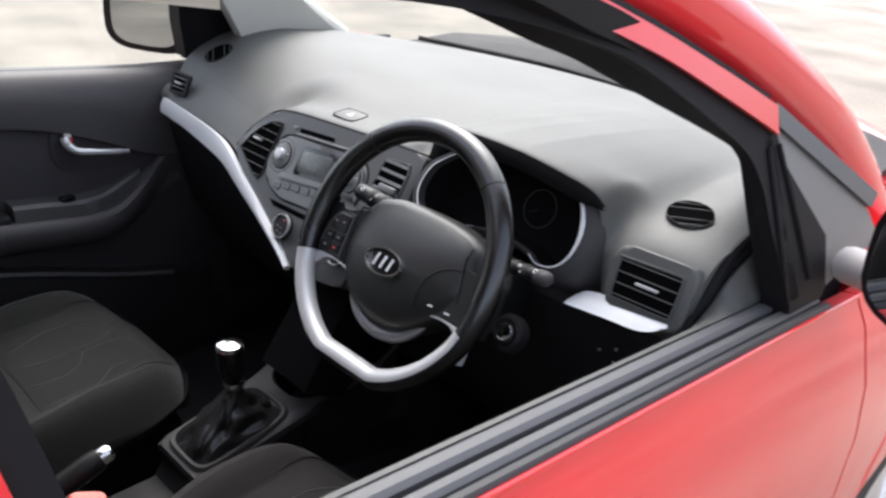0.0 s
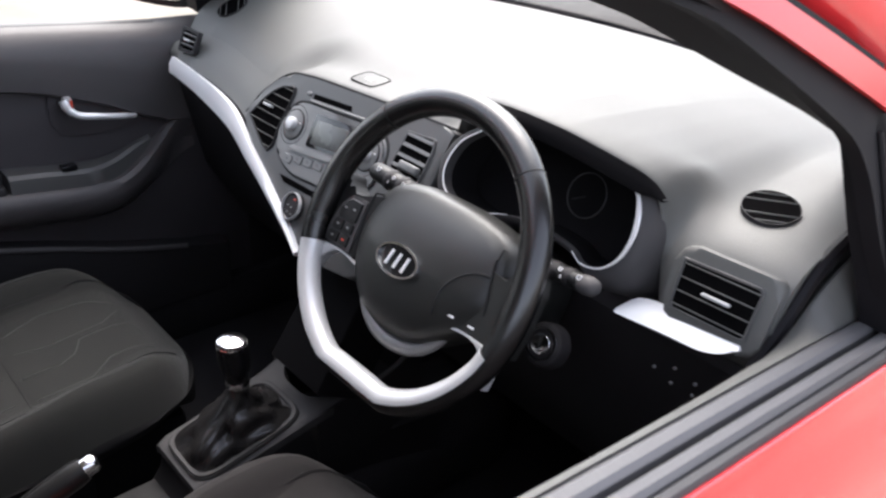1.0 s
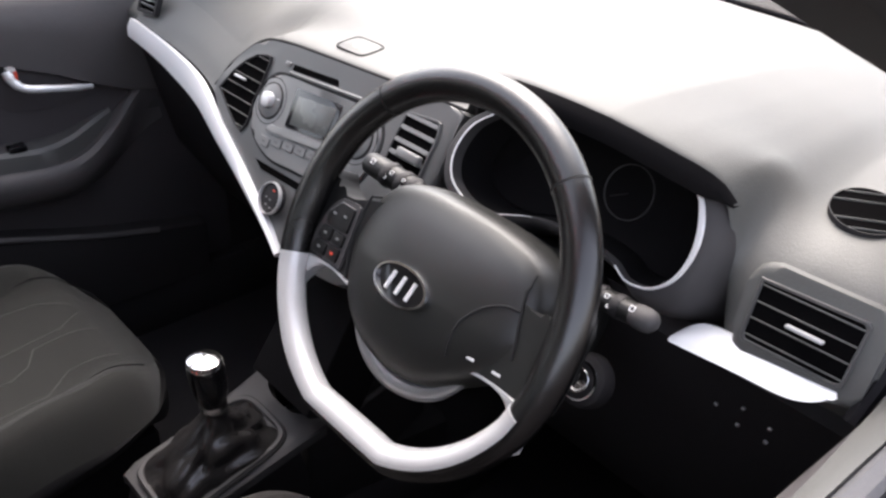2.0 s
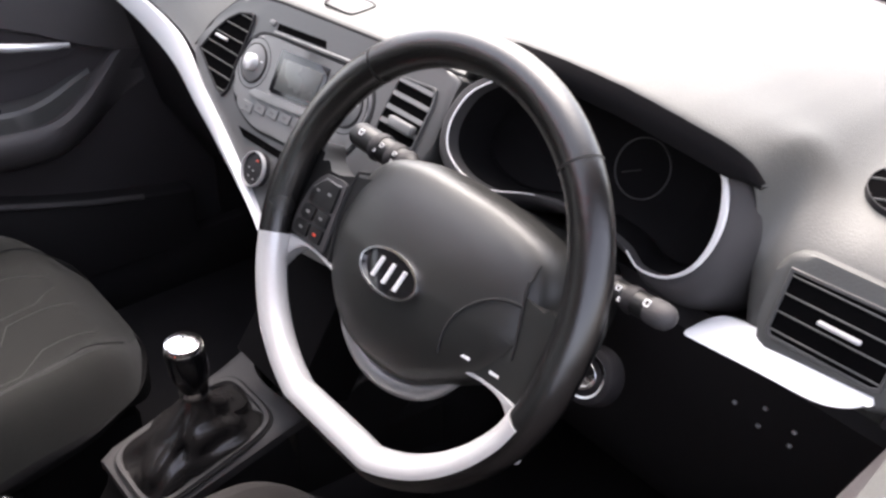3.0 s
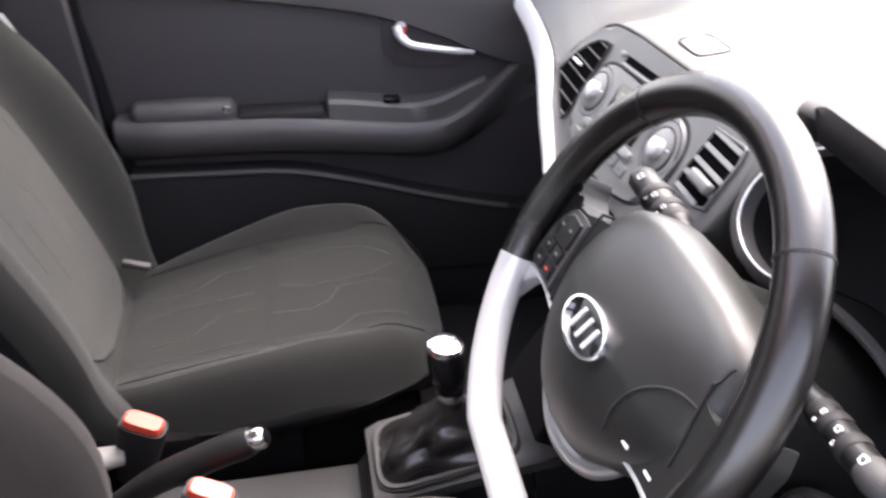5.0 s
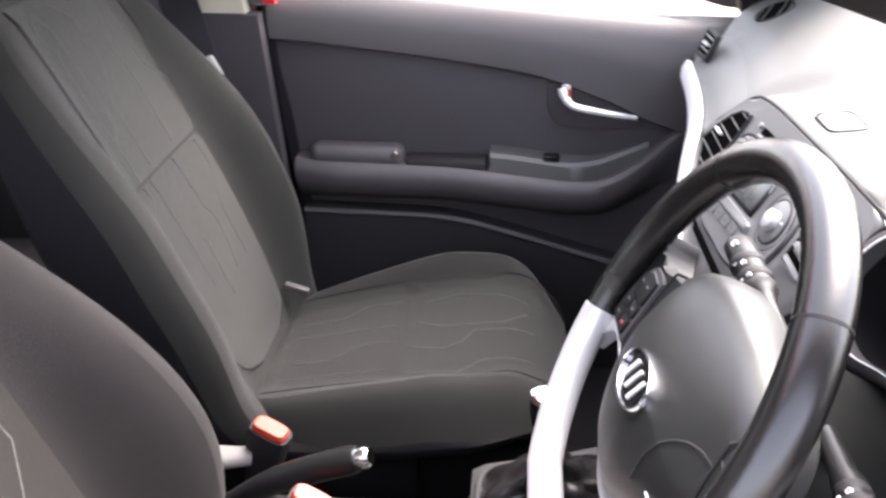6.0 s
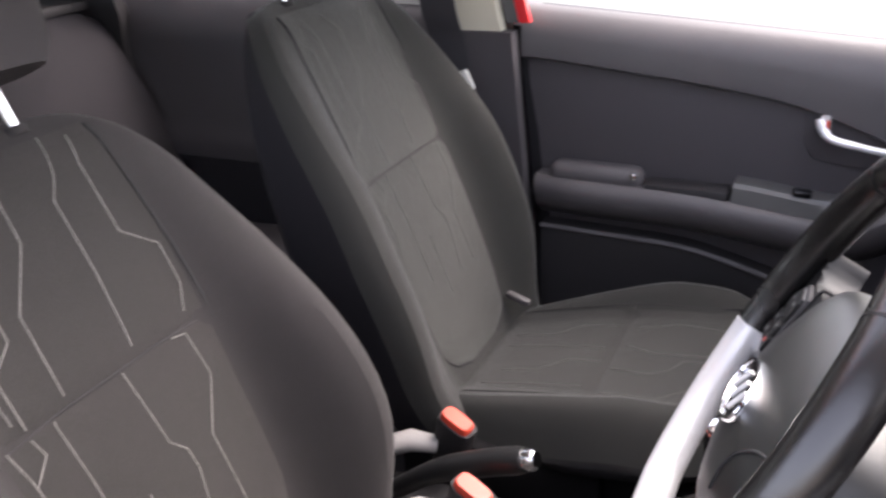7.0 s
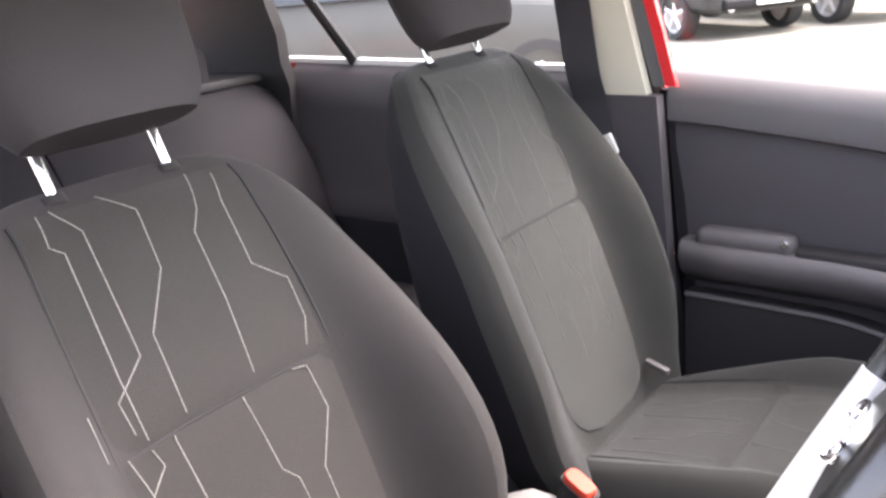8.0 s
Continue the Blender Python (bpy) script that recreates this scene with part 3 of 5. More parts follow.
inner = curve([(0.666, 0.46, 1.0), (0.665, 0.41, 1.022), (0.665, 0.36, 1.022), (0.666, 0.27, 0.996), (0.666, 0.225, 0.963), (0.666, 0.19, 0.946), (0.669, 0.14, 0.95), (0.676, 0.05, 0.963), (0.682, -0.1, 0.98), (0.683, -0.3, 0.996), (0.683, -0.52, 1.012)], 50)
outer = curve([(0.694, 0.46, 0.946), (0.694, 0.41, 0.95), (0.694, 0.36, 0.953), (0.694, 0.27, 0.96), (0.694, 0.225, 0.963), (0.694, 0.19, 0.966), (0.694, 0.14, 0.97), (0.694, 0.05, 0.977), (0.694, -0.1, 0.988), (0.694, -0.3, 1.002), (0.694, -0.52, 1.018)], 50)
rings = [[p - V((0, 0, 0.012)), p - V((0.001, 0, 0.003)), p + V((0.003, 0, 0)), p.lerp(q, 0.5) + V((0, 0, 0.003)), q, q - V((0, 0, 0.012))] for p, q in zip(inner, outer)]
part("front_trim", loft(rings), DASH, driver, "grey grained door trim beside the dash")

pdoor = thing("passenger_door", (-0.7, -0.1, 0.34), "closed passenger door with charcoal trim and dark insert", "car door")
part("outer_skin", door_skin(-1, -0.555, 0.468, 0.735), RED, pdoor)
rings = []
for y in np.linspace(-0.525, 0.4, 24):
    z = sill_z(y) - 0.01 + 0.06 * max(0, y - 0.2)
    b = soft(y, (-0.5, -0.224, -0.05, 0.12, 0.16, 0.4), (0.918, 0.889, 0.864, 0.802, 0.77, 0.74))
    rings.append([V((-x, y, zz)) for x, zz in ((0.735, z - 0.01), (0.733, z), (0.69, z + 0.001), (0.672, z - 0.008), (0.656, z - 0.03), (0.65, (z + b) / 2), (0.652, b + 0.006), (0.664, b), (0.735, b))])
part("upper_trim", loft(rings), DOORTRIM, pdoor, "charcoal grained upper door trim")
part("insert", box((-0.69, -0.04, 0.64), (0.046, 0.96, 0.6), 0.006), DOORCLOTH, pdoor, "black cloth door insert")
part("window_seal", strip(-1, 0.694, 0.712, -0.009, -0.5, 0.33, 0.02), BLACKRUBBER, pdoor)
rings = []
for y in np.linspace(-0.49, 0.25, 48):
    t = soft(y, (-0.49, -0.2, 0.05, 0.11, 0.17, 0.25), (0.705, 0.703, 0.677, 0.685, 0.745, 0.8))
    x = soft(y, (-0.49, -0.46, 0.02, 0.12, 0.19, 0.25), (0.625, 0.6, 0.598, 0.61, 0.645, 0.665))
    rings.append([V((-xx, y, zz)) for xx, zz in ((0.69, t), (x + 0.014, t + 0.002), (x + 0.004, t - 0.006), (x, t - 0.025), (x + 0.012, t - 0.055), (0.66, t - 0.085), (0.69, t - 0.09))])
arm = part("armrest", loft(rings), DOORTRIM, pdoor)
part("armrest_pad", box((-0.645, -0.375, 0.713), (0.05, 0.175, 0.042), 0.018, 4), DOORTRIM, arm)
part("pad_screw", disc(basis((-0.6205, -0.302, 0.724), (0, 1, 0), (0, 0, 1)), 0.007, 0.004, 12, 0.002), CHROME, arm)
rings = []
for y in np.linspace(-0.13, 0.155, 24):
    t = soft(y, (-0.13, 0.046, 0.1, 0.155), (0.732, 0.71, 0.722, 0.752))
    w = lerp(y, (0.02, 0.155), (0, 0.04))
    rings.append([V((-xx, y, zz)) for xx, zz in ((0.67, t), (0.625 + w, t), (0.618 + w, t - 0.006), (0.612 + w, t - 0.045), (0.67, t - 0.045))])
part("switch_panel", loft(rings), PANEL, arm, "satin grey window switch panel")
part("window_switch", box((-0.632, -0.02, 0.722), (0.02, 0.03, 0.012), 0.003), GLOSS, arm)
part("pull_cup", box((-0.64, -0.21, 0.7), (0.05, 0.15, 0.03), 0.008), LOWER, arm)
rings = []
for y in np.linspace(-0.48, 0.3, 24):
    t = soft(y, (-0.48, -0.2, -0.06, 0.08, 0.3), (0.602, 0.597, 0.56, 0.517, 0.47))
    rings.append([V((-xx, y, zz)) for xx, zz in ((0.672, t + 0.004), (0.636, t + 0.004), (0.628, t), (0.626, t - 0.02), (0.632, 0.36), (0.672, 0.36))])
part("door_pocket", loft(rings), LOWER, pdoor)
lip = [V((-0.628, y, soft(y, (-0.48, -0.2, -0.06, 0.08, 0.3), (0.602, 0.597, 0.56, 0.517, 0.47)) + 0.001)) for y in np.linspace(-0.48, 0.2, 24)]
part("pocket_lip", tube(lip, 0.0055, 8), DOORTRIM, pdoor, "rounded pocket edge")
m = basis((-0.6665, 0, 0), (0, 1, 0), (0, 0, 1))
recess = part("handle_recess", plate(resample([(-0.03, 0.85), (-0.02, 0.868), (0.03, 0.862), (0.1, 0.832), (0.15, 0.79), (0.135, 0.773), (0.05, 0.766), (-0.01, 0.772), (-0.03, 0.8)], 40), m, 0.003, 0.002), DOORCLOTH, pdoor)
handle = part("door_handle", tube(curve([(-0.648, -0.006, 0.847), (-0.642, -0.001, 0.831), (-0.636, 0.014, 0.818), (-0.633, 0.05, 0.811), (-0.637, 0.09, 0.803), (-0.648, 0.126, 0.795)], 22), [0.0095] * 4 + [0.008] * 3 + [0.0068] * 6 + [0.006] * 6 + [0.0045] * 3, 10, up=(1, 0, 0)), SATIN, recess, "bright satin chrome interior door handle")
tab = part("lock_tab", box((-0.648, 0.0, 0.838), (0.018, 0.016, 0.03), 0.005), GREYPLASTIC, recess, "pale lock tab with a red mark")
part("red_mark", box((-0.6385, 0.0045, 0.84), (0.002, 0.005, 0.016), 0.0005, 1), BUCKLE, tab)
ob = part("window_glass", wall([(-0.53, 0.93), (0.32, 0.93), (0.28, 1.13), (0.1, 1.21), (-0.25, 1.31), (-0.53, 1.33)], 0.712, 0.35, 0.004, -1), GLASS, pdoor)
ob.visible_shadow = False
part("window_channel", band(low[:10], mid[:10], -1, -0.012, 0.045), BLACKRUBBER, pdoor)
part("window_frame", band(mid[2:10], top[2:10], -1, -0.004, 0.03), RED, pdoor)
edge = [(-0.532, 1.36), (-0.522, 1.14), (-0.512, 1.06), (-0.505, 0.985)]
part("window_post", band(edge, [(y - 0.021, z) for y, z in edge], -1, -0.07, 0.012), RED, pdoor, "red painted window post")
part("post_seal", band([(y - 0.02, z) for y, z in edge], [(y - 0.042, z) for y, z in edge], -1, -0.07, 0.015), RUBBER, pdoor)
part("post_back", band([(y - 0.02, z) for y, z in edge], [(y - 0.05, z) for y, z in edge], -1, -0.02, 0.048), BLACKRUBBER, pdoor)
part("corner_panel", wall([(0.28, 1.15), (0.56, 1.04), (0.54, 0.97), (0.3, 0.965)], 0.722, 0.35, 0.05, -1), BLACKRUBBER, pdoor)
part("a_pillar_cover", wall([(0.4, 1.0), (0.64, 1.02), (0.5, 1.115), (0.25, 1.245), (-0.05, 1.335), (-0.3, 1.385), (-0.3, 1.33), (0.0, 1.265), (0.31, 1.12)], 0.648, 0.4, 0.03, -1), PALETRIM, body, "pale grey front pillar cover")

for sx in (-1, 1):
    rd = thing("rear_door", (sx * 0.7, -1.0, 0.34), "red rear door with dark inner trim", "car door", "rear doors")
    part("outer_skin", door_skin(sx, -1.34, -0.565, 0.742, 1.0), RED, rd)
    rings = []
    for y in np.linspace(-1.5, -0.64, 12):
        z = lerp(y, (-1.55, -0.6), (1.022, 1.0))
        rings.append([V((sx * x, y, zz)) for x, zz in ((0.74, z), (0.69, z), (0.668, z - 0.02), (0.655, z - 0.1), (0.655, 0.75), (0.63, 0.72), (0.625, 0.66), (0.655, 0.62), (0.66, 0.34), (0.74, 0.34))])
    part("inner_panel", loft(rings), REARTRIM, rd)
    rings = [[V((sx * x, y, lerp(y, (-1.55, -0.6), (1.022, 1.0)) + dz)) for x, dz in ((0.715, 0.0), (0.714, 0.012), (0.69, 0.012), (0.688, 0.0))] for y in np.linspace(-1.54, -0.66, 8)]
    part("window_seal", loft(rings), GREYPLASTIC, rd, "pale grey window seal")
    part("window_divider", tube([(sx * 0.695, -1.31, 1.02), (sx * 0.655, -1.395, 1.17), (sx * 0.6, -1.5, 1.36)], 0.014, 8, wide=0.7), BLACKRUBBER, rd)
    part("window_frame", tube(curve([(sx * 0.69, -1.63, 1.02), (sx * 0.65, -1.62, 1.15), (sx * 0.595, -1.6, 1.33), (sx * 0.575, -1.3, 1.385), (sx * 0.57, -0.7, 1.38)], 24), 0.022, 8), BLACKRUBBER, rd)
    ob = part("window_glass", wall([(-1.61, 1.0), (-0.64, 1.0), (-0.62, 1.36), (-1.3, 1.37), (-1.6, 1.34)], 0.712, 0.35, 0.004, sx), GLASS, rd)
    ob.visible_shadow = False

# mirrors
pm = thing("door_mirror", (-0.76, 0.3, 0.99), "black and red passenger door mirror", "mirror", "door mirrors")
mm = basis((-0.79, 0.262, 1.045), (0.893, 0.45, 0), (0, 0.005, 1))
sock = oval(0.115, 0.078, 28, 3.4)
part("housing", loft([[mm @ V((x * k, y * k, z)) for x, y in sock] for k, z in ((0.97, 0.012), (1.0, 0.0), (1.0, -0.04), (0.9, -0.08), (0.6, -0.11), (0.2, -0.12))]), BLACKRUBBER, pm)
part("mirror_glass", plate([(x * 0.78, y * 0.8) for x, y in sock], mm @ Matrix.Translation((0, 0, 0.012)), 0.003), MIRROR, pm, "mirror glass")
part("mount", tube([(-0.745, 0.34, 1.075), (-0.735, 0.36, 1.03), (-0.7, 0.42, 0.985)], [0.03, 0.034, 0.03], 12), RED, pm, "red painted mirror foot")
dm = thing("door_mirror", (0.8, 0.36, 0.98), "black driver door mirror", "mirror", "door mirrors")
mm = basis((0.905, 0.28, 1.065), (0.97, -0.24, 0), (0, 0, 1))
part("housing", loft([[mm @ V((x * k, y * k, z)) for x, y in sock] for k, z in ((0.97, 0.012), (1.0, 0.0), (1.0, -0.04), (0.9, -0.08), (0.6, -0.11), (0.2, -0.12))]), BLACKRUBBER, dm)
part("mirror_glass", plate([(x * 0.9, y * 0.86) for x, y in sock], mm @ Matrix.Translation((0, 0, 0.012)), 0.003), MIRROR, dm, "mirror glass")
part("mount", tube([(0.74, 0.42, 0.99), (0.85, 0.35, 1.015)], 0.024, 10), GREYPLASTIC, dm, "grey mirror mount")


# ---- dashboard ----
dash = thing("dashboard", (0, 0.5, 0.88), "grey grained dashboard with silver trim", "dashboard")


def hood_lip(x):
    """Distance and height of the hood's edge over the instruments."""
    d = abs(x - 0.345)
    return 0.165 + 2.2 * d * d, lerp(d, (0, 0.025, 0.052, 0.075, 0.096, 0.112, 0.127, 0.138, 0.147, 0.155, 0.163, 0.175, 0.2), (1.09, 1.089, 1.086, 1.0805, 1.074, 1.068, 1.062, 1.056, 1.049, 1.039, 1.026, 1.0, 0.97))


def dash_profile(x):
    """The dash in section: plain over the passenger, drawn out to a hood over the instruments."""
    yw = 0.855 - 0.46 * x * x
    e = max(0, abs(x) - 0.56)
    plain = [(yw, 1.004), (yw - 0.03, 1.018), (yw - 0.14, 1.03), (0.47, 1.038), (0.392, 1.03), (0.328, 1.009), (0.28, 0.981), (0.248, 0.953 - e * 0.2), (0.224, 0.925), (0.211, 0.9), (0.26, 0.885), (0.28, 0.884), (0.36, 0.882)]
    ease = lambda f: min(1, max(0, f)) ** 2 * (3 - 2 * min(1, max(0, f)))
    draw = 0.05 * ease((x + 0.52) / 0.32) * ease((0.33 - x) / 0.06)
    plain = [(y - draw * f, z) for (y, z), f in zip(plain, (0, 0, 0, 0.1, 0.35, 0.7, 1, 1, 1, 1, 0.5, 0.3, 0))]
    if x > 0.4:
        k = min(1, (x - 0.4) / 0.1)
        for i, (y, z) in ((5, (0.315, 1.0235)), (6, (0.25, 1.01)), (7, (0.218, 0.985)), (8, (0.204, 0.945))):
            plain[i] = (plain[i][0] * (1 - k) + y * k, plain[i][1] * (1 - k) + z * k)
    brow = ease((x + 0.275) / 0.11) * ease((0.33 - x) / 0.06)
    if brow:
        h = lerp(x, (-0.261, -0.241, -0.222, -0.203, -0.184, -0.166, -0.114, 0.0, 0.1, 0.2), (0.008, 0.022, 0.04, 0.056, 0.066, 0.071, 0.077, 0.083, 0.088, 0.092))
        py, pz = 0.168 + 0.463 * h, 0.93 + 0.886 * h
        over = [(0.385, 1.034), (0.315, max(1.024, pz + 0.012)), (max(0.262, py + 0.05), pz + 0.0095), (py + 0.02, pz + 0.005), (py + 0.004, pz + 0.001), (py + 0.008, pz - 0.006), (0.26, pz - 0.02), (0.28, 0.9), (0.36, 0.885)]
        plain = plain[:4] + [(a[0] + (b[0] - a[0]) * brow, a[1] + (b[1] - a[1]) * brow) for a, b in zip(plain[4:], over)]
    ly, lz = hood_lip(x)
    d = abs(x - 0.345)
    lt = lerp(d, (0, 0.052, 0.096, 0.127, 0.15, 0.175, 0.2, 0.24, 0.3), (1.09, 1.086, 1.074, 1.0635, 1.054, 1.042, 1.031, 1.018, 1.01))
    hi = lambda z, low: max(z, low)
    b = max(0, lt - 1.034)
    hood = [(yw, 1.004), (yw - 0.03, 1.018 + 0.08 * b), (yw - 0.14, 1.03 + 0.22 * b), (0.47, 1.038 + 0.56 * b), (0.39, 1.035 + 0.76 * b), (0.32, hi(lt - 0.005, 1.02)), (ly + 0.055, hi(lt + 0.001, 1.006)), (ly + 0.014, lz), (ly + 0.003, lz - 0.004), (ly, lz - 0.011), (ly + 0.005, lz - 0.016), (ly + 0.02, lz - 0.018), (0.315, lz - 0.019)]
    lip, upper = (ease((0.19 - d) / 0.04), ease((0.235 - d) / 0.08)) if x > 0.345 else (ease((0.22 - d) / 0.07), ease((0.26 - d) / 0.1))
    mixes = [upper] * 6 + [0.6 * upper + 0.4 * lip] + [lip] * 6
    return [(a[0] * (1 - f) + b[0] * f, a[1] * (1 - f) + b[1] * f) for a, b, f in zip(plain, hood, mixes)]


rings = []
for x in np.linspace(-0.655, 0.655, 361):
    p = dash_profile(x)
    rings.append(curve([(x, y, z) for y, z in p], 45) + [V((x, y, z)) for y, z in ((0.5, 0.88), (p[0][0], 0.9))])
part("top_pad", loft(rings), DASH, dash, "grey grained soft dash top")
rings = []
for x in np.linspace(-0.65, 0.65, 30):
    rings.append([V((x, y, z)) for y, z in ((0.225, 0.898), (0.215, 0.88), (0.235, 0.8), (0.27, 0.66), (0.36, 0.52), (0.8, 0.5), (0.8, 0.87))])
part("lower_panel", loft(rings), LOWER, dash, "black lower dash")
strip_bm = [V((x, 0.86 - 0.46 * x * x, 0.999)) for x in np.linspace(-0.6, 0.6, 30)]
part("demister_strip", tube(strip_bm, 0.008, 6, wide=1.6), LOWER, dash)
part("side_seam", tube(curve([(0.655, 0.36, 1.034), (0.657, 0.27, 1.008), (0.657, 0.225, 0.965), (0.652, 0.19, 0.915)], 20), 0.0078, 8), BLACKRUBBER, dash)


def air_vent(parent, poly, m, slats, axis="x", tab=None, frame_mat=None, rim=0.007, lip=0.005, label="", blade=0.0, blade_mat=None):
    """A vent: frame, flat black sheet painted for the shaded cavity, slats and a thumb tab."""
    outer = resample(poly, 40)
    cx, cy = sum(p[0] for p in outer) / 40, sum(p[1] for p in outer) / 40
    w, h = max(abs(p[0] - cx) for p in outer), max(abs(p[1] - cy) for p in outer)
    inner = [(cx + (x - cx) * (1 - rim / w), cy + (y - cy) * (1 - rim / h)) for x, y in outer]
    vent = part("air_vent", ring(outer, inner, m, lip, -0.004), frame_mat or PANEL, parent, label)
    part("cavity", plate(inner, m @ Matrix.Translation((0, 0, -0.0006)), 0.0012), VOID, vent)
    for k in range(slats):
        f = (k + 0.5) / slats
        y = cy - h + 2 * h * f
        xs = []
        for a, b in zip(inner, inner[1:] + inner[:1]):
            if (a[1] - y) * (b[1] - y) < 0:
                xs.append(a[0] + (b[0] - a[0]) * (y - a[1]) / (b[1] - a[1]))
        if len(xs) < 2:
            continue
        a, b = min(xs), max(xs)
        part("slat", box(m @ V(((a + b) / 2, y, 0.001)), (b - a, blade, 0.0022) if blade else (b - a, min(0.0042, 0.7 * h / slats), 0.008), 0.0005 if blade else 0.0012, 1, m @ Matrix.Rotation(radians(-10 if blade else -25), 4, "X")), blade_mat or PANEL, vent)
    if tab:
        part("thumb_tab", box(m @ V((tab[0], tab[1], 0.007)), (tab[2], 0.0034, 0.006), 0.0014, 2, m), SILVER, vent, "silver thumb tab")
    return vent


# outer vents, demister grille
mr = basis((0.593, 0.205, 0.958), (1, 0.0, 0.03), (0, 0.3, 0.954))
vent_frame = [(-0.057, 0.03), (-0.052, 0.04), (-0.042, 0.044), (0.056, 0.044), (0.061, 0.036), (0.058, -0.036), (0.05, -0.04), (-0.05, -0.037), (-0.055, -0.03)]
part("vent_surround", plate(resample(vent_frame, 48), mr @ Matrix.Translation((0, 0, -0.034)), 0.0385, 0.008, 4), DASH, dash, "grey vent surround flush with the dash")
air_vent(dash, [(-0.046, 0.03), (0.046, 0.032), (0.043, -0.026), (-0.046, -0.026)], mr @ Matrix.Translation((0, 0, 0.0055)), 4, tab=(0.004, 0.0035, 0.032), frame_mat=PANEL, rim=0.003, lip=0.002, blade=0.0015, blade_mat=DASH)
ml = basis((-0.575, 0.218, 0.945), (1, 0.05, 0), (0, 0.35, 0.937))
air_vent(dash, [(-0.026, 0.026), (0.034, 0.024), (0.031, -0.02), (-0.026, -0.023)], ml @ Matrix.Translation((0, 0, 0.002)), 5, tab=(0.004, 0.002, 0.02), frame_mat=LOWER)
mo = basis((0.5742, 0.3085, 1.0262), (0.067, 0.041, 0.003), (-0.057, 0.087, 0.02))
air_vent(dash, oval(0.0305, 0.032, 40), mo, 5, frame_mat=LOWER, rim=0.001, lip=0.002, blade=0.0012, blade_mat=DASH)
mo2 = basis((-0.578, 0.312, 1.0015), (0.067, -0.041, -0.022), (0.057, 0.087, 0.046))
air_vent(dash, oval(0.0305, 0.032, 40), mo2, 5, frame_mat=LOWER, rim=0.001, lip=0.002, blade=0.0012, blade_mat=DASH)


def ribbon(upper, lower, thick, n=30):
    rings = []
    for a, b in zip(curve(upper, n), curve(lower, n)):
        o = V((0, -thick, thick * 0.4))
        c = (a + b) / 2 + o * 1.35
        rings.append([a, a + o, c, b + o, b])
    return loft(rings)


part("silver_trim", ribbon([(-0.6, 0.199, 0.912), (-0.5, 0.195, 0.9065), (-0.4, 0.183, 0.905), (-0.32, 0.168, 0.903), (-0.264, 0.153, 0.896), (-0.205, 0.139, 0.875), (-0.137, 0.126, 0.849), (-0.035, 0.103, 0.807), (0.0, 0.095, 0.785)],
     [(-0.608, 0.194, 0.88), (-0.5, 0.188, 0.874), (-0.4, 0.174, 0.87), (-0.325, 0.158, 0.871), (-0.27, 0.145, 0.868), (-0.21, 0.132, 0.852), (-0.143, 0.12, 0.832), (-0.039, 0.099, 0.798), (-0.003, 0.092, 0.778)], 0.009), WHITESILVER, dash, "silver sweep trim")
rings = []
up = []
for x in np.linspace(-0.61, -0.25, 24):
    p = dash_profile(x)
    up.append(V((x, float(np.interp(-0.958, [-z for y, z in p[4:10]], [y for y, z in p[4:10]])) - 0.002, 0.958)))
down = curve([(-0.605, 0.202, 0.91), (-0.5, 0.197, 0.907), (-0.4, 0.185, 0.907), (-0.32, 0.171, 0.905), (-0.262, 0.157, 0.899), (-0.25, 0.154, 0.897)], 24)
for p, q in zip(up, down):
    rings.append([p, (p * 2 + q) / 3 + V((0, -0.004, 0.002)), (p + q * 2) / 3 + V((0, -0.003, 0.002)), q, q + V((0, 0.03, 0)), p + V((0, 0.01, -0.01))])
part("trim_backing", loft(rings), DASH, dash)
part("silver_ledge", ribbon([(0.494, 0.19, 0.907), (0.503, 0.2, 0.917), (0.518, 0.206, 0.923), (0.57, 0.206, 0.929), (0.618, 0.204, 0.932), (0.632, 0.2, 0.931), (0.637, 0.192, 0.928)], [(0.492, 0.187, 0.904), (0.494, 0.183, 0.903), (0.506, 0.181, 0.905), (0.56, 0.18, 0.911), (0.6, 0.18, 0.914), (0.62, 0.183, 0.919), (0.634, 0.19, 0.926)], 0.006), WHITESILVER, dash, "silver driver side trim")
for x, z in ((0.537, 0.845), (0.562, 0.857), (0.561, 0.837), (0.589, 0.852), (0.589, 0.837)):
    part("switch_mark", box((x, 0.2085, z), (0.0042, 0.004, 0.0036), 0.001, 1), DULLSILVER, dash)

# centre stack
S = basis((0, 0.165, 0.93), (1, 0, 0), (0, 0.463, 0.886))
SA = lambda z: S @ Matrix.Translation((0, 0, z))
outline = [(-0.261, -0.021), (-0.241, 0.016), (-0.222, 0.037), (-0.203, 0.055), (-0.184, 0.066), (-0.166, 0.071), (-0.114, 0.077), (0.0, 0.083), (0.1, 0.088), (0.19, 0.091), (0.19, 0.0), (0.15, -0.06), (0.13, -0.15), (0.015, -0.165), (-0.03, -0.143), (-0.085, -0.118), (-0.137, -0.095), (-0.205, -0.062), (-0.24, -0.04)]
stack = part("centre_panel", plate(resample(outline, 90), SA(-0.075), 0.075, 0.006, 3), PANEL, dash, "satin grey centre panel")
edge_line = curve([(*p, 0) for p in outline[:10]], 60)
part("panel_seam", tube([SA(-0.0035) @ (p + V((-0.001, 0.0015, 0))) for p in edge_line], 0.0019, 6), SEAM, stack)
# Coloured near-black for the shaded gap below the stack.
part("stack_base", plate([(0.0, -0.1), (0.11, -0.1), (0.1, -0.34), (-0.03, -0.34)], SA(-0.14), 0.09, 0.006, 2), NEARBLACK, dash)
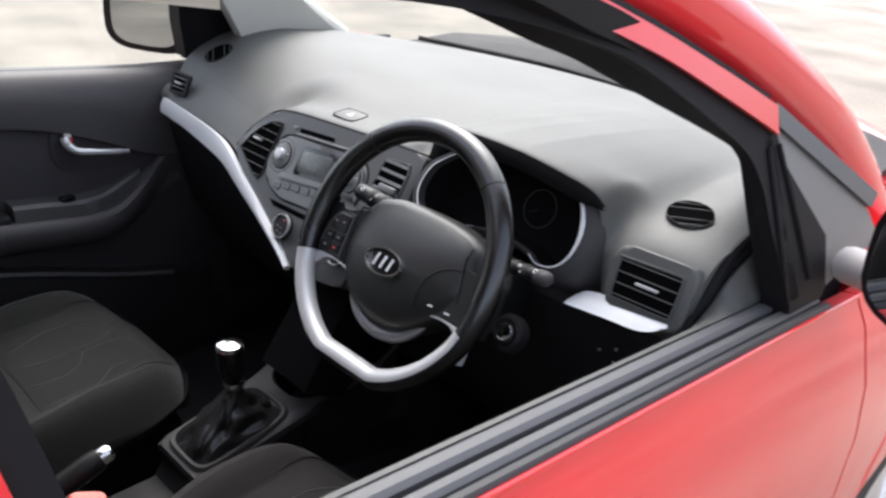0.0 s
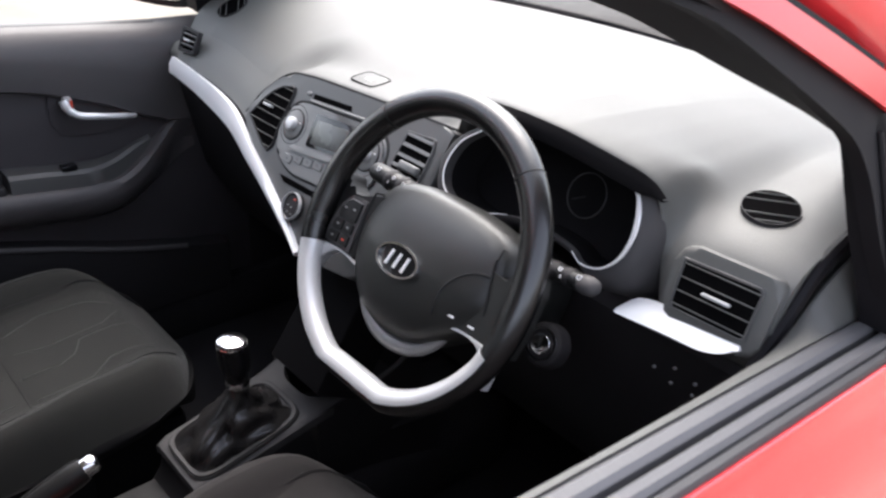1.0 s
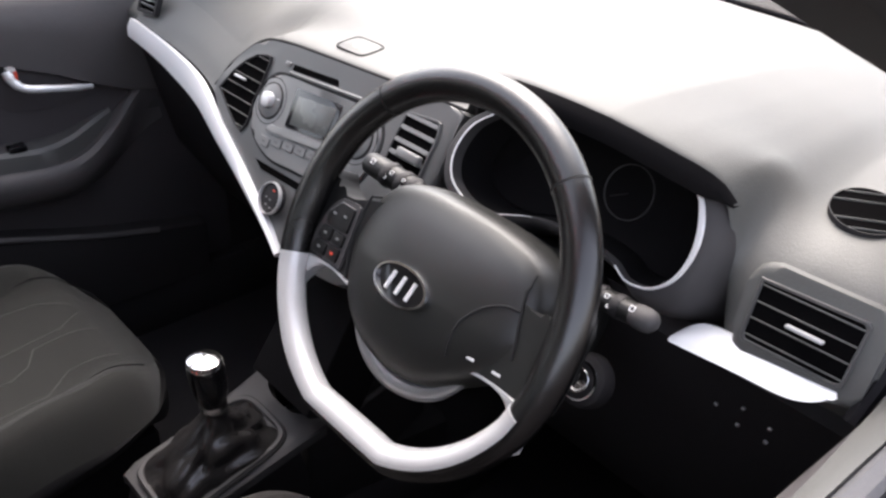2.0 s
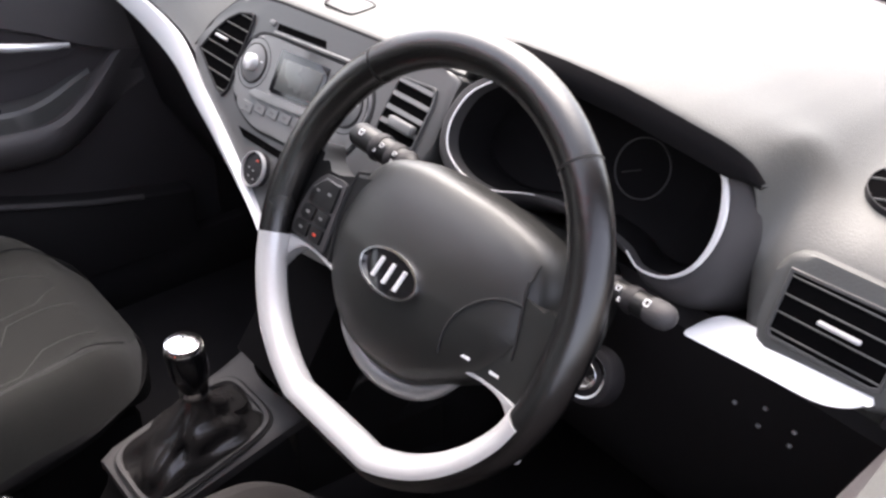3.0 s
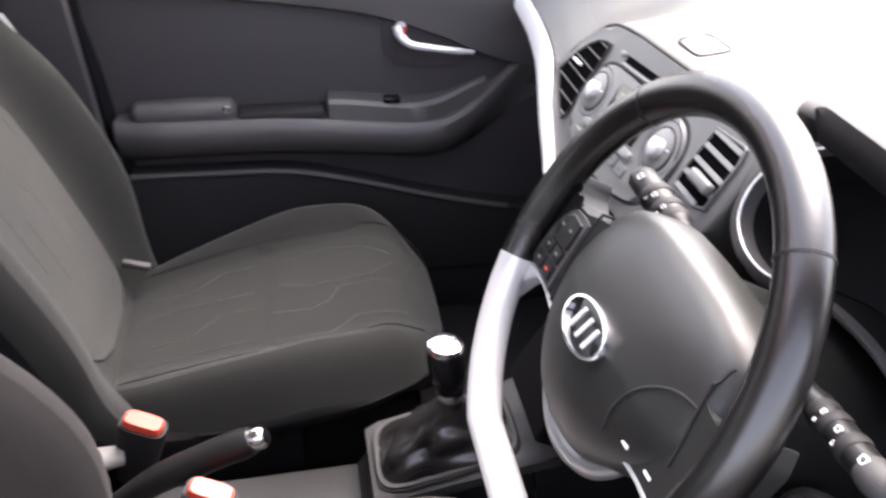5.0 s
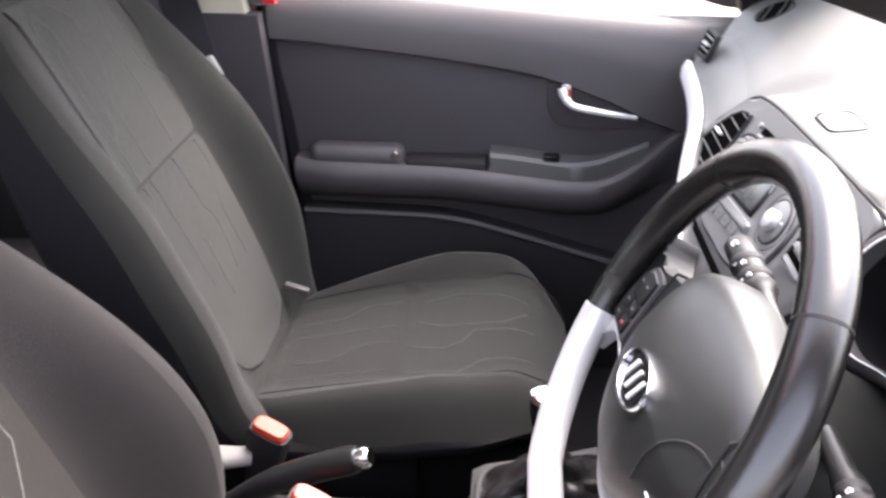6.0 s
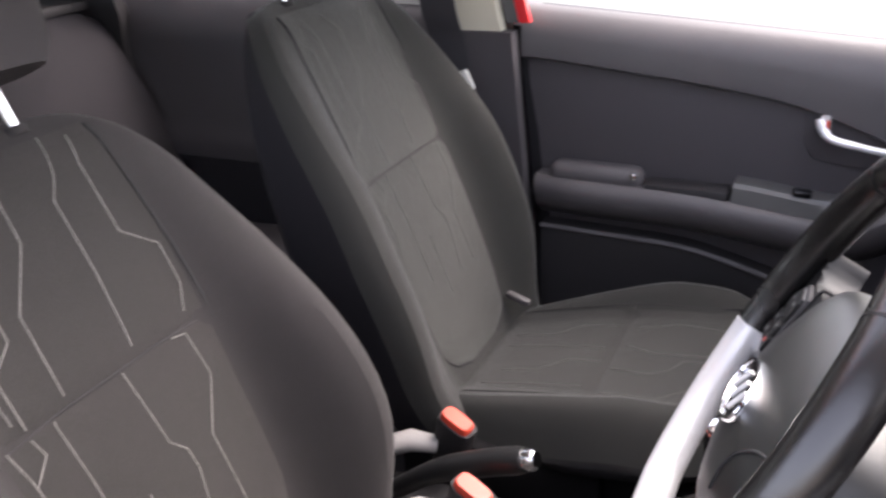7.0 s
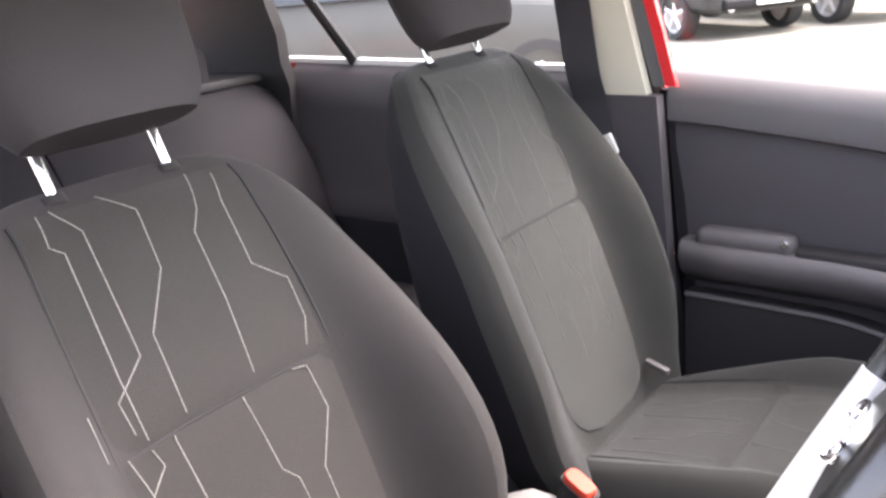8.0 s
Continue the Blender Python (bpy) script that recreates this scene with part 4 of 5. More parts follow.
air_vent(dash, [(-0.243, -0.019), (-0.224, 0.012), (-0.205, 0.032), (-0.184, 0.046), (-0.156, 0.053), (-0.152, 0.044), (-0.153, 0.018), (-0.157, -0.013), (-0.154, -0.044), (-0.163, -0.058), (-0.18, -0.053), (-0.206, -0.04)], SA(0.001), 7, tab=(-0.196, 0.008, 0.024), frame_mat=LOWER, rim=0.003, lip=0.0025, blade=0.0014, blade_mat=DASH)
air_vent(dash, [(0.113, 0.066), (0.168, 0.071), (0.172, 0.055), (0.169, 0.005), (0.15, -0.002), (0.107, -0.004), (0.107, 0.02)], SA(0.001), 5, frame_mat=PANEL, rim=0.003, lip=0.002, blade=0.0052, blade_mat=RADIO)
part("vent_tab", box(S @ V((0.146, 0.0215, 0.006)), (0.038, 0.012, 0.009), 0.003, 3, S), RADIO, dash, "pale grey vent adjuster")
radio = thing("radio", S @ V((0, -0.06, 0)), "grey car radio with dull display and silver knobs", "radio")
R_ = SA(-0.009)
RA = lambda z: SA(z - 0.009)
fas = [(-0.151, -0.03), (-0.152, 0.004), (-0.14, 0.026), (-0.115, 0.037), (-0.04, 0.042), (0.04, 0.047), (0.074, 0.042), (0.091, 0.019), (0.087, -0.02), (0.066, -0.046), (0.02, -0.059), (-0.03, -0.063), (-0.085, -0.066), (-0.13, -0.052)]
fas = resample([(p.x, p.y) for p in curve([(*p, 0) for p in fas + fas[:1]], 90)[:-1]], 72)
wide = lambda poly, k: [(-0.036 + (x + 0.036) * (1 + k / 0.115), -0.01 + (y + 0.01) * (1 + k / 0.055)) for x, y in poly]
part("fascia", plate(fas, RA(0.0005), 0.012, 0.005, 3), RADIO, radio)
part("fascia_groove", ring(wide(fas, 0.0045), wide(fas, 0.0005), SA(-0.002), 0.0026), SEAM, radio)
scr_out, scr_in = [(-0.079, 0.031), (0.014, 0.038), (0.012, -0.01), (-0.077, -0.021)], [(-0.069, 0.0225), (0.006, 0.0295), (0.004, -0.006), (-0.068, -0.0145)]
part("display_well", plate(resample(scr_out, 40)[::-1], RA(0.0115), 0.0018, 0.0008), GLOSS, radio, "gloss black display surround")
part("display", plate(scr_in[::-1], RA(0.013), 0.0012, 0.0004), SCREEN, radio)
part("preset_bar", plate(resample([(-0.108, -0.0365), (-0.104, -0.0265), (0.022, -0.0125), (0.026, -0.0205)], 40)[::-1], RA(0.0105), 0.0065, 0.002, 2), RADIO, radio, "raised bar under the display")
# Both slots are flat sheets, their depth shade painted black.
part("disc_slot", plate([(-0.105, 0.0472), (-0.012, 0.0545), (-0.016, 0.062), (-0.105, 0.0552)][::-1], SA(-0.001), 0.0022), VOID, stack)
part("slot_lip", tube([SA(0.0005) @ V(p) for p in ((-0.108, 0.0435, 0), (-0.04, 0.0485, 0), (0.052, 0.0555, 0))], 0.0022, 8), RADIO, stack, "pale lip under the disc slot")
part("shelf_slot", plate([(-0.112, -0.077), (0.12, -0.069), (0.12, -0.078), (-0.095, -0.085)][::-1], SA(-0.001), 0.002), VOID, stack, "slot under the radio with its shade painted black")
part("eject_button", plate(oval(0.0055, 0.0032, 20, 4, (-0.117, 0.0525)), SA(-0.001), 0.0035, 0.0008), RADIO, stack)
for x, y in ((-0.1215, 0.0), (0.058, 0.0115)):
    for r, z in ((0.0315, 0.0105), (0.0245, 0.0118)):
        part("knob_groove", ring(oval(r, r, 40), oval(r - 0.0016, r - 0.0016, 40), RA(z) @ Matrix.Translation((x, y, 0)), 0.0022), LOWER, radio)
    k = part("knob_ring", disc(R_ @ Matrix.Translation((x, y, 0.011)), 0.0225, 0.0035, 28, 0.001), RADIO, radio)
    part("knob", disc(R_ @ Matrix.Translation((x, y, 0.012)), 0.0105, 0.011, 28, 0.003), SILVER, k, "bright silver volume knob")
    for q in (20, 160):
        part("ring_mark", box(RA(0.0148) @ V((x + 0.017 * math.cos(radians(q)), y + 0.017 * math.sin(radians(q)), 0)), (0.004, 0.0015, 0.0006), 0, 1, R_), MARK, k)
for k in range(6):
    btn = part("radio_button", box(R_ @ V((-0.104 + 0.0245 * k, -0.0465 + 0.0032 * k - 0.0035 * (k in (0, 5)), 0.0132)), (0.0215, 0.0125, 0.0026), 0.001, 1, R_), RADIO, radio)
    part("button_mark", box(R_ @ V((-0.104 + 0.0245 * k, -0.0465 + 0.0032 * k - 0.0035 * (k in (0, 5)), 0.0146)), (0.006, 0.0022, 0.0006), 0, 1, R_), PANEL, btn)
brow_line = curve([(-0.042, y, z) for y, z in dash_profile(-0.042)], 200)
hy, hz = zip(*sorted((p.y, p.z) for p in brow_line if p.z > 0.995 and p.y < 0.6))
hz0, hz1 = lerp(0.236, hy, hz), lerp(0.256, hy, hz)
HZ = basis((-0.042, 0.246, (hz0 + hz1) / 2 - 0.0005), (1, 0.0, 0.015), (0, 0.02, hz1 - hz0))
haz = part("hazard_switch", plate(resample(oval(0.027, 0.018, 32, 6), 40), HZ, 0.0025, 0.001), DASH, dash)
part("hazard_rim", ring(oval(0.0292, 0.0202, 40, 6), oval(0.0276, 0.0186, 40, 6), HZ, 0.003), LOWER, haz)
part("hazard_sign", plate([(-0.008, -0.005), (0.008, -0.005), (0, 0.008)], HZ @ Matrix.Translation((0, 0, 0.0023)), 0.0006), DULLSILVER, haz)
for x, y in ((-0.047, -0.108), (0.03, -0.108), (0.1, -0.1)):
    k = part("climate_dial", disc(S @ Matrix.Translation((x, y, -0.01)), 0.021, 0.018, 28, 0.003), LOWER, dash)
    part("dial_ring", ring(oval(0.021, 0.021, 32), oval(0.0196, 0.0196, 32), S @ Matrix.Translation((x, y, 0.006)), 0.005), SILVER, k, "silver dial ring")
    if x < 0:
        part("dial_mark", box(S @ V((x + 0.003, y + 0.011, 0.0085)), (0.005, 0.0025, 0.0015), 0.0005, 1, S), BUCKLE, k, "red dial mark")
        for dx, dy in ((-0.008, -0.001), (0.001, -0.002), (-0.004, -0.01), (0.006, -0.011)):
            part("dial_print", box(S @ V((x + dx, y + dy, 0.0085)), (0.0035, 0.0016, 0.0012), 0.0004, 1, S), DULLSILVER, k)

# instrument cluster
C = basis((0.345, 0.19, 0.98), (1, 0, 0), (0, 0.41, 0.91))
eye_line = [(0.237, 1.024), (0.211, 1.003), (0.201, 0.974), (0.208, 0.953), (0.225, 0.942), (0.246, 0.937), (0.276, 0.938), (0.316, 0.951), (0.345, 0.956), (0.385, 0.957), (0.423, 0.952), (0.443, 0.943), (0.468, 0.947), (0.485, 0.963), (0.491, 0.988), (0.485, 1.014), (0.468, 1.034), (0.42, 1.05), (0.345, 1.056), (0.28, 1.046)]
eye_line = [((x - 0.345), (z - 0.98) / 0.91) for x, z in eye_line]
eye_ring = resample([(p.x, p.y) for p in curve([(*p, 0) for p in eye_line + eye_line[:1]], 120)[:-1]], 96)


def swell(o, z):
    """The opening's outline, widened by o, at a height over its plane."""
    out = []
    for x, y in eye_ring:
        flat = min(1, max(0, (-0.06 - x) / 0.04)) if o > 0 else 0
        k = o * (1 - 0.5 * flat)
        out.append(C @ V((x * (1 + k / 0.145), y * (1 + k * (0.25 if y > 0 else 1) / 0.055), z * (1 - 0.94 * flat) + 0.0015 * flat * (z > -0.03) - 0.05 * min(1, max(0, (y - 0.062) / 0.01)))))
    return out


part("instrument_surround", loft([swell(0.03, -0.09), swell(0.026, -0.04), swell(0.021, -0.017), swell(0.015, -0.007), swell(0.007, -0.001), swell(0.001, 0.0), swell(-0.0005, -0.002), swell(-0.002, -0.012)], cap=False), SURROUND, dash, "matt charcoal instrument surround")
part("instrument_tunnel", loft([swell(0.0, -0.01), swell(-0.006, -0.04), swell(-0.009, -0.058), swell(-0.02, -0.06)], cap=False), NEARBLACK, dash)
dial = part("instrument_face", loft([swell(-0.006, -0.064), swell(-0.007, -0.055), swell(-0.012, -0.053)]), NEARBLACK, dash, "unlit black instrument face")
for x, y, r in ((0.036, 0.026, 0.0275),):
    part("gauge_ring", ring(oval(r, r, 40), oval(r - 0.001, r - 0.001, 40), C @ Matrix.Translation((x, y, -0.052)), 0.002), SURROUND, dial)
    part("needle", box(C @ V((x - r * 0.3, y - 0.006, -0.05)), (r * 0.7, 0.0012, 0.0012), 0.0003, 1, C @ Matrix.Rotation(0.5, 4, "Z")), LOWER, dial)
# the chrome line follows the opening on both sides, broken under the hood and at the foot
for x0, x1, fat in ((-0.2, -0.02, 0.001), (0.076, 0.2, 0.0026)):
    inside = [k for k in range(96) if x0 < eye_ring[k][0] < x1 and not eye_ring[k][1] > (0.062 if x0 > 0 else 0.05 if eye_ring[k][0] > -0.05 else 0.1)]
    start = next(k for k in inside if (k - 1) % 96 not in inside)
    path = [C @ V((*eye_ring[(start + k) % 96], 0.002)) for k in range(len(inside))]
    n = len(path)
    part("chrome_bezel", tube(path, [fat * (0.3 + 0.7 * max(0.0, math.sin(math.pi * (i / (n - 1)) ** (1.0 if x0 < 0 else 2.4)))) for i in range(n)], 8, up=C.to_3x3() @ V((0, 0, 1)), wide=1.3), SATIN, dash, "bright silver edge of the instruments")
# Near-black sheet painting the hood's shadow, thinned out at both ends.
rows = [[] for _ in range(7)]
for x in np.linspace(0.283, 0.503, 41):
    ly, lz = hood_lip(x)
    thin = 1 - 0.75 * min(1, max(0, (x - 0.478) / 0.025, (0.3 - x) / 0.017)) ** 1.5
    for row, (y, z) in zip(rows, ((ly + 0.003, lz - 0.0025), (ly - 0.003, lz - 0.008 * thin), (ly - 0.005, lz - 0.016 * thin), (ly - 0.003, lz - 0.024 * thin), (ly + 0.014, lz - 0.03 * thin), (0.3, lz - 0.03), (0.335, lz - 0.09))):
        row.append(V((x, y, z)))
part("hood_lining", loft(rows, closed=False), NEARBLACK, dash, "black sheet for the shade under the instrument hood")

# ---- steering ----
A27 = radians(27.7)
W = basis((0.339, 0.019, 0.9645), (1, 0, 0), (0, math.sin(A27), math.cos(A27)))
wheel = thing("steering_wheel", W @ V((0, -0.01, -0.06)), "black leather steering wheel with silver lower inlay", "steering wheel")


def rim_radius(q):
    """The rim's middle line stands further out along the foot."""
    return lerp(math.degrees(q) % 360, (0, 180, 205, 335, 358, 360), (0.1582, 0.1582, 0.1635, 0.1635, 0.1582, 0.1582))


def rim_point(q):
    """A point on the rim's middle line; cut straight at the foot."""
    r = rim_radius(q)
    x, y = r * math.cos(q), r * math.sin(q)
    return V((x, max(y, -0.1555), 0))


def rim_slim(q):
    """The rim's thickness against its upper part: slimmer along the foot."""
    return lerp(math.degrees(q) % 360, (0, 182, 204, 336, 356, 360), (1, 1, 0.85, 0.85, 1, 1))


def rim_band(q0, q1, s0, s1, r, n, k):
    rings = []
    for i in range(n):
        q = q0 + (q1 - q0) * i / (n - 1)
        p = rim_point(q)
        out = V((math.cos(q), math.sin(q), 0))
        rings.append([W @ (p + r * rim_slim(q) * (math.cos(s) * out + math.sin(s) * V((0, 0, 1)))) for s in [s0 + (s1 - s0) * j / (k - 1) for j in range(k)]])
    return rings


rr_ = rim_band(0, 2 * math.pi * 143 / 144, 0, 2 * math.pi * 19 / 20, 0.0157, 144, 20)
bm = loft(rr_ + rr_[:1], cap=False)
bmesh.ops.remove_doubles(bm, verts=bm.verts, dist=1e-6)
rim = part("rim", bm, LEATHER, wheel)
a = rim_band(radians(200), radians(341), radians(78), radians(238), 0.0171, 90, 14)
b = rim_band(radians(200), radians(341), radians(78), radians(238), 0.0147, 90, 14)
part("silver_inlay", loft([x + y[::-1] for x, y in zip(a, b)]), SILVER, rim, "silver painted lower rim inlay")
for q in (48, 132):
    rg = rim_band(radians(q - 0.35), radians(q + 0.35), 0, 2 * math.pi * 15 / 16, 0.01605, 3, 16)
    part("rim_seam", loft(rg), STALK, rim)


def dome(outline, zs, edge_z, n=96):
    """A swelling pad over an outline: rings shrinking to the middle."""
    pts = resample(outline, n)
    cx, cy = 0.0, -0.015
    rings = [[W @ V((x, y, edge_z - 0.025)) for x, y in pts]]
    for k, z in zs:
        rings.append([W @ V((cx + (x - cx) * k, cy + (y - cy) * k, z - 0.13 * max(0.0, y - cy) * k)) for x, y in pts])
    return loft(rings)


foot = [(0.066, -0.078, 0), (0.036, -0.095, 0), (0.0, -0.1, 0)]
pad_right = curve([(0.0, 0.064, 0), (0.05, 0.063, 0), (0.092, 0.055, 0), (0.115, 0.037, 0), (0.1225, 0.01, 0), (0.119, -0.02, 0), (0.1, -0.05, 0)] + foot, 32)
pad_left = curve([(0.0, 0.064, 0), (0.045, 0.062, 0), (0.076, 0.053, 0), (0.092, 0.034, 0), (0.096, 0.008, 0), (0.095, -0.024, 0), (0.086, -0.054, 0)] + foot, 32)
pad_line = [(p.x, p.y) for p in pad_right] + [(-p.x, p.y) for p in pad_left[-2:0:-1]]
PAD_SWELL = ((1.0, -0.034), (0.99, -0.024), (0.965, -0.0145), (0.92, -0.008), (0.82, -0.0025), (0.6, 0.003), (0.35, 0.006), (0.1, 0.007))
hub = part("hub_pad", dome(pad_line, PAD_SWELL, -0.03), PAD, wheel)
FACE = -0.009
for sx in (-1, 1):
    sp = [(0.05, -0.052), (0.075, -0.0505), (0.1, -0.0485), (0.13, -0.0485), (0.153, -0.052), (0.157, -0.02), (0.157, 0.02), (0.151, 0.036), (0.143, 0.024), (0.13, 0.0165), (0.11, 0.0185), (0.09, 0.026), (0.06, 0.034)]
    sp = [(sx * x, y) for x, y in sp]
    spoke = part("spoke", plate(resample(sp[::sx], 70), W @ Matrix.Translation((0, 0, FACE - 0.03)), 0.03, 0.006, 3), STALK if sx < 0 else PAD, wheel)
    if sx < 0:
        pod = part("switch_pod", plate(resample([(-0.094, -0.0465), (-0.096, 0.016), (-0.106, 0.0165), (-0.124, 0.0145), (-0.137, -0.002), (-0.142, -0.03), (-0.141, -0.0465)], 50), W @ Matrix.Translation((0, 0, FACE - 0.001)), 0.004, 0.0015), SURROUND, spoke, "matt charcoal switch housing")
        P_ = W @ Matrix.Translation((0, 0, FACE + 0.003))
        for poly in ([(-0.1, 0.0105), (-0.1195, 0.0105), (-0.1305, -0.0015), (-0.1315, -0.0135), (-0.1, -0.0125)],
                     [(-0.1, -0.0155), (-0.115, -0.016), (-0.1155, -0.0275), (-0.1, -0.027)], [(-0.118, -0.016), (-0.1325, -0.0165), (-0.1345, -0.029), (-0.1185, -0.028)],
                     [(-0.1, -0.03), (-0.1155, -0.0305), (-0.1155, -0.0425), (-0.1, -0.0425)], [(-0.1185, -0.031), (-0.1355, -0.032), (-0.137, -0.0435), (-0.1185, -0.043)]):
            sw = part("switch", plate(resample(poly[::-1], 30), P_, 0.0026, 0.001), STALK, pod)
            cx, cy = sum(p[0] for p in poly) / len(poly), sum(p[1] for p in poly) / len(poly)
            marks = ((cx - 0.007, cy), (cx + 0.008, cy + 0.002)) if len(poly) == 5 else ((cx, cy),)
            for x, y in marks:
                red = cy < -0.034 and cx > -0.115
                part("switch_mark", box(P_ @ V((x, y, 0.0027)), (0.0042, 0.0022, 0.0006), 0, 1, W), BUCKLE if red else DULLSILVER, sw, "small red mark" if red else "")
        part("rocker_line", tube([P_ @ V(p) for p in ((-0.1, 0.0112, 0.0012), (-0.1195, 0.0112, 0.0012), (-0.131, -0.001, 0.0012))], 0.0006, 6), DULLSILVER, pod, "pale edge line")
    # the silver runs on along the foot of the spoke, with a rounded inner corner
    rows = []
    for p, q in zip(curve([(0.07, -0.053, 0), (0.1, -0.0485, 0), (0.128, -0.0485, 0), (0.146, -0.053, 0), (0.1505, -0.066, 0), (0.15, -0.088, 0)], 24), curve([(0.07, -0.056, 0), (0.1, -0.0515, 0), (0.1165, -0.0525, 0), (0.127, -0.0575, 0), (0.136, -0.067, 0), (0.147, -0.088, 0)], 24)):
        c = (p + q) / 2
        rows.append([W @ V((sx * v.x, v.y, z)) for v, z in ((p, -0.022), (p, FACE - 0.001), (p.lerp(c, 0.4), FACE + 0.001), (q.lerp(c, 0.4), FACE + 0.001), (q, FACE - 0.001), (q, -0.022))])
    part("inlay_arm", loft(rows), SILVER, wheel, "silver line along the foot of the spoke")
low_line = curve([(-0.074, -0.056, 0), (-0.065, -0.075, 0), (-0.049, -0.092, 0), (-0.026, -0.1035, 0), (0, -0.1075, 0), (0.026, -0.1035, 0), (0.049, -0.092, 0), (0.065, -0.075, 0), (0.074, -0.056, 0)], 40)
part("lower_bezel", tube([W @ (p + V((0, 0, -0.027))) for p in low_line], [0.005 + 0.0045 * math.sin(math.pi * i / 39) for i in range(40)], 10, up=W.to_3x3() @ V((0, 0, 1)), wide=1.0), DULLSILVER, wheel, "dull silver bezel under the pad")
PAD_RING = resample(pad_line, 200)


def pad_z(x, y):
    """Height of the pad's skin, or of the spoke beside it, over the rim plane."""
    q = math.atan2(y + 0.015, x)
    near = min(PAD_RING, key=lambda p: abs(math.remainder(math.atan2(p[1] + 0.015, p[0]) - q, 2 * math.pi)))
    k = math.hypot(x, y + 0.015) / math.hypot(near[0], near[1] + 0.015)
    ks, zs = [p[0] for p in PAD_SWELL][::-1], [p[1] for p in PAD_SWELL][::-1]
    z = lerp(k, ks, zs) - 0.13 * max(0.0, y + 0.015)
    return max(z if k <= 1 else -1.0, FACE if abs(x) > 0.06 and y < 0.03 else -0.034)


for pts in ([(0.062, -0.05), (0.062, -0.03), (0.068, -0.012), (0.08, 0.003), (0.094, 0.011), (0.108, 0.0125)], [(0.1, 0.042), (0.1065, 0.0125), (0.112, -0.006), (0.116, -0.024)], [(-0.091, 0.033), (-0.094, 0.01), (-0.093, -0.02), (-0.085, -0.05)]):
    path = curve([(*p, 0) for p in pts], 40)
    part("pad_joint", tube([W @ V((p.x, p.y, pad_z(p.x, p.y) + 0.0002)) for p in path], 0.0013, 6), SEAM, hub)
for x in (0.0845, 0.1085):
    part("switch_label", box(W @ V((x, -0.0405, pad_z(x, -0.0405) + 0.0003)), (0.0085, 0.0022, 0.0009), 0, 1, W @ Matrix.Rotation(radians(4), 4, "Z")), MARK, hub)
E_ = W @ Matrix.Translation((-0.003, -0.02, 0.0055)) @ Matrix.Rotation(radians(-8.5), 4, "X")
emblem = part("emblem", plate(oval(0.031, 0.0165, 40), E_, 0.004, 0.0015), GLOSS, hub, "black oval badge with chrome rim")
part("emblem_rim", ring(oval(0.0325, 0.0178, 48), oval(0.0298, 0.0151, 48), E_ @ Matrix.Translation((0, 0, 0.002)), 0.004), CHROME, emblem)
for x in (-0.013, 0.0, 0.013):
    part("emblem_bar", tube([E_ @ V((x, -0.0085, 0.0045)), E_ @ V((x + 0.002, 0.0085, 0.0045))], 0.0019, 8), SATIN, emblem)

column = thing("steering_column", W @ V((0, -0.02, -0.16)), "black steering column with two control stalks", "steering column")
part("shroud", loft([[W @ V((x * k, y * k - 0.012, z)) for x, y in oval(0.075, 0.055, 28, 3)] for k, z in ((0.8, -0.05), (1.0, -0.06), (1.05, -0.12), (1.05, -0.2))]), PAD, column)
for sx, tipx in ((-1, 0.157), (1, 0.513)):
    tip, root = V((tipx, 0.107, 0.968)), V((0.339 + sx * 0.05, 0.115, 0.955))
    d = (tip - root).normalized()
    L = (tip - root).length
    side = V((0, -0.8, 0.6))
    fat = 0.0092 if sx > 0 else 0.012
    st = part("control_stalk", tube([root, root + d * L * 0.34, root + d * L * 0.42, root + d * L * 0.46, tip - d * 0.02, tip - d * 0.004, tip], [0.0065, 0.0075, 0.0095, fat, fat, fat * 0.96, fat * 0.8], 20, wide=1.12), STALK, column)
    for f, k in ((0.46, 1.0), (0.56, 1.05), (0.72, 1.05)):
        part("stalk_collar", tube([root + d * (L * f), root + d * (L * f + 0.002), root + d * (L * f + 0.0065), root + d * (L * f + 0.0085)], [fat * k, fat * (k + 0.06), fat * (k + 0.06), fat * k], 20, wide=1.12), LOWER, st)
    face = basis(root, d, side.cross(d))
    for f, w, h in ((0.51, 0.0045, 0.0045), (0.51, 0.003, 0.003), (0.64, 0.005, 0.005), (0.68, 0.003, 0.004), (0.85, 0.0065, 0.0065)):
        off = -0.004 if (f, w) in ((0.51, 0.003), (0.68, 0.003)) else 0.003
        part("stalk_mark", ring(oval(w * 0.42, h * 0.42, 16, 4), oval(w * 0.26, h * 0.26, 16, 4), Matrix.Translation(root + d * (L * f + 0.004) + side * (fat * 1.07) + V((0, off * 0.6, off * 0.8))) @ face.to_3x3().to_4x4(), 0.0006, -0.002), MARK, st)
    if sx > 0:
        part("stalk_cap", tube([tip - d * 0.015, tip - d * 0.012, tip - d * 0.004, tip + d * 0.002, tip + d * 0.0055, tip + d * 0.007], [fat, fat * 1.07, fat * 1.08, fat * 0.95, fat * 0.62, fat * 0.2], 20, wide=1.1), SURROUND, st, "grey rounded stalk end")
ig = basis((0.447, 0.138, 0.85), (1, 0, 0), (0, 0.5, 0.87))
lock = part("ignition_lock", disc(ig, 0.026, 0.02, 28, 0.006), LOWER, column)
part("lock_barrel", disc(ig @ Matrix.Translation((0, 0, 0.017)), 0.0125, 0.008, 24, 0.003), CHROME, lock, "chrome ignition barrel")
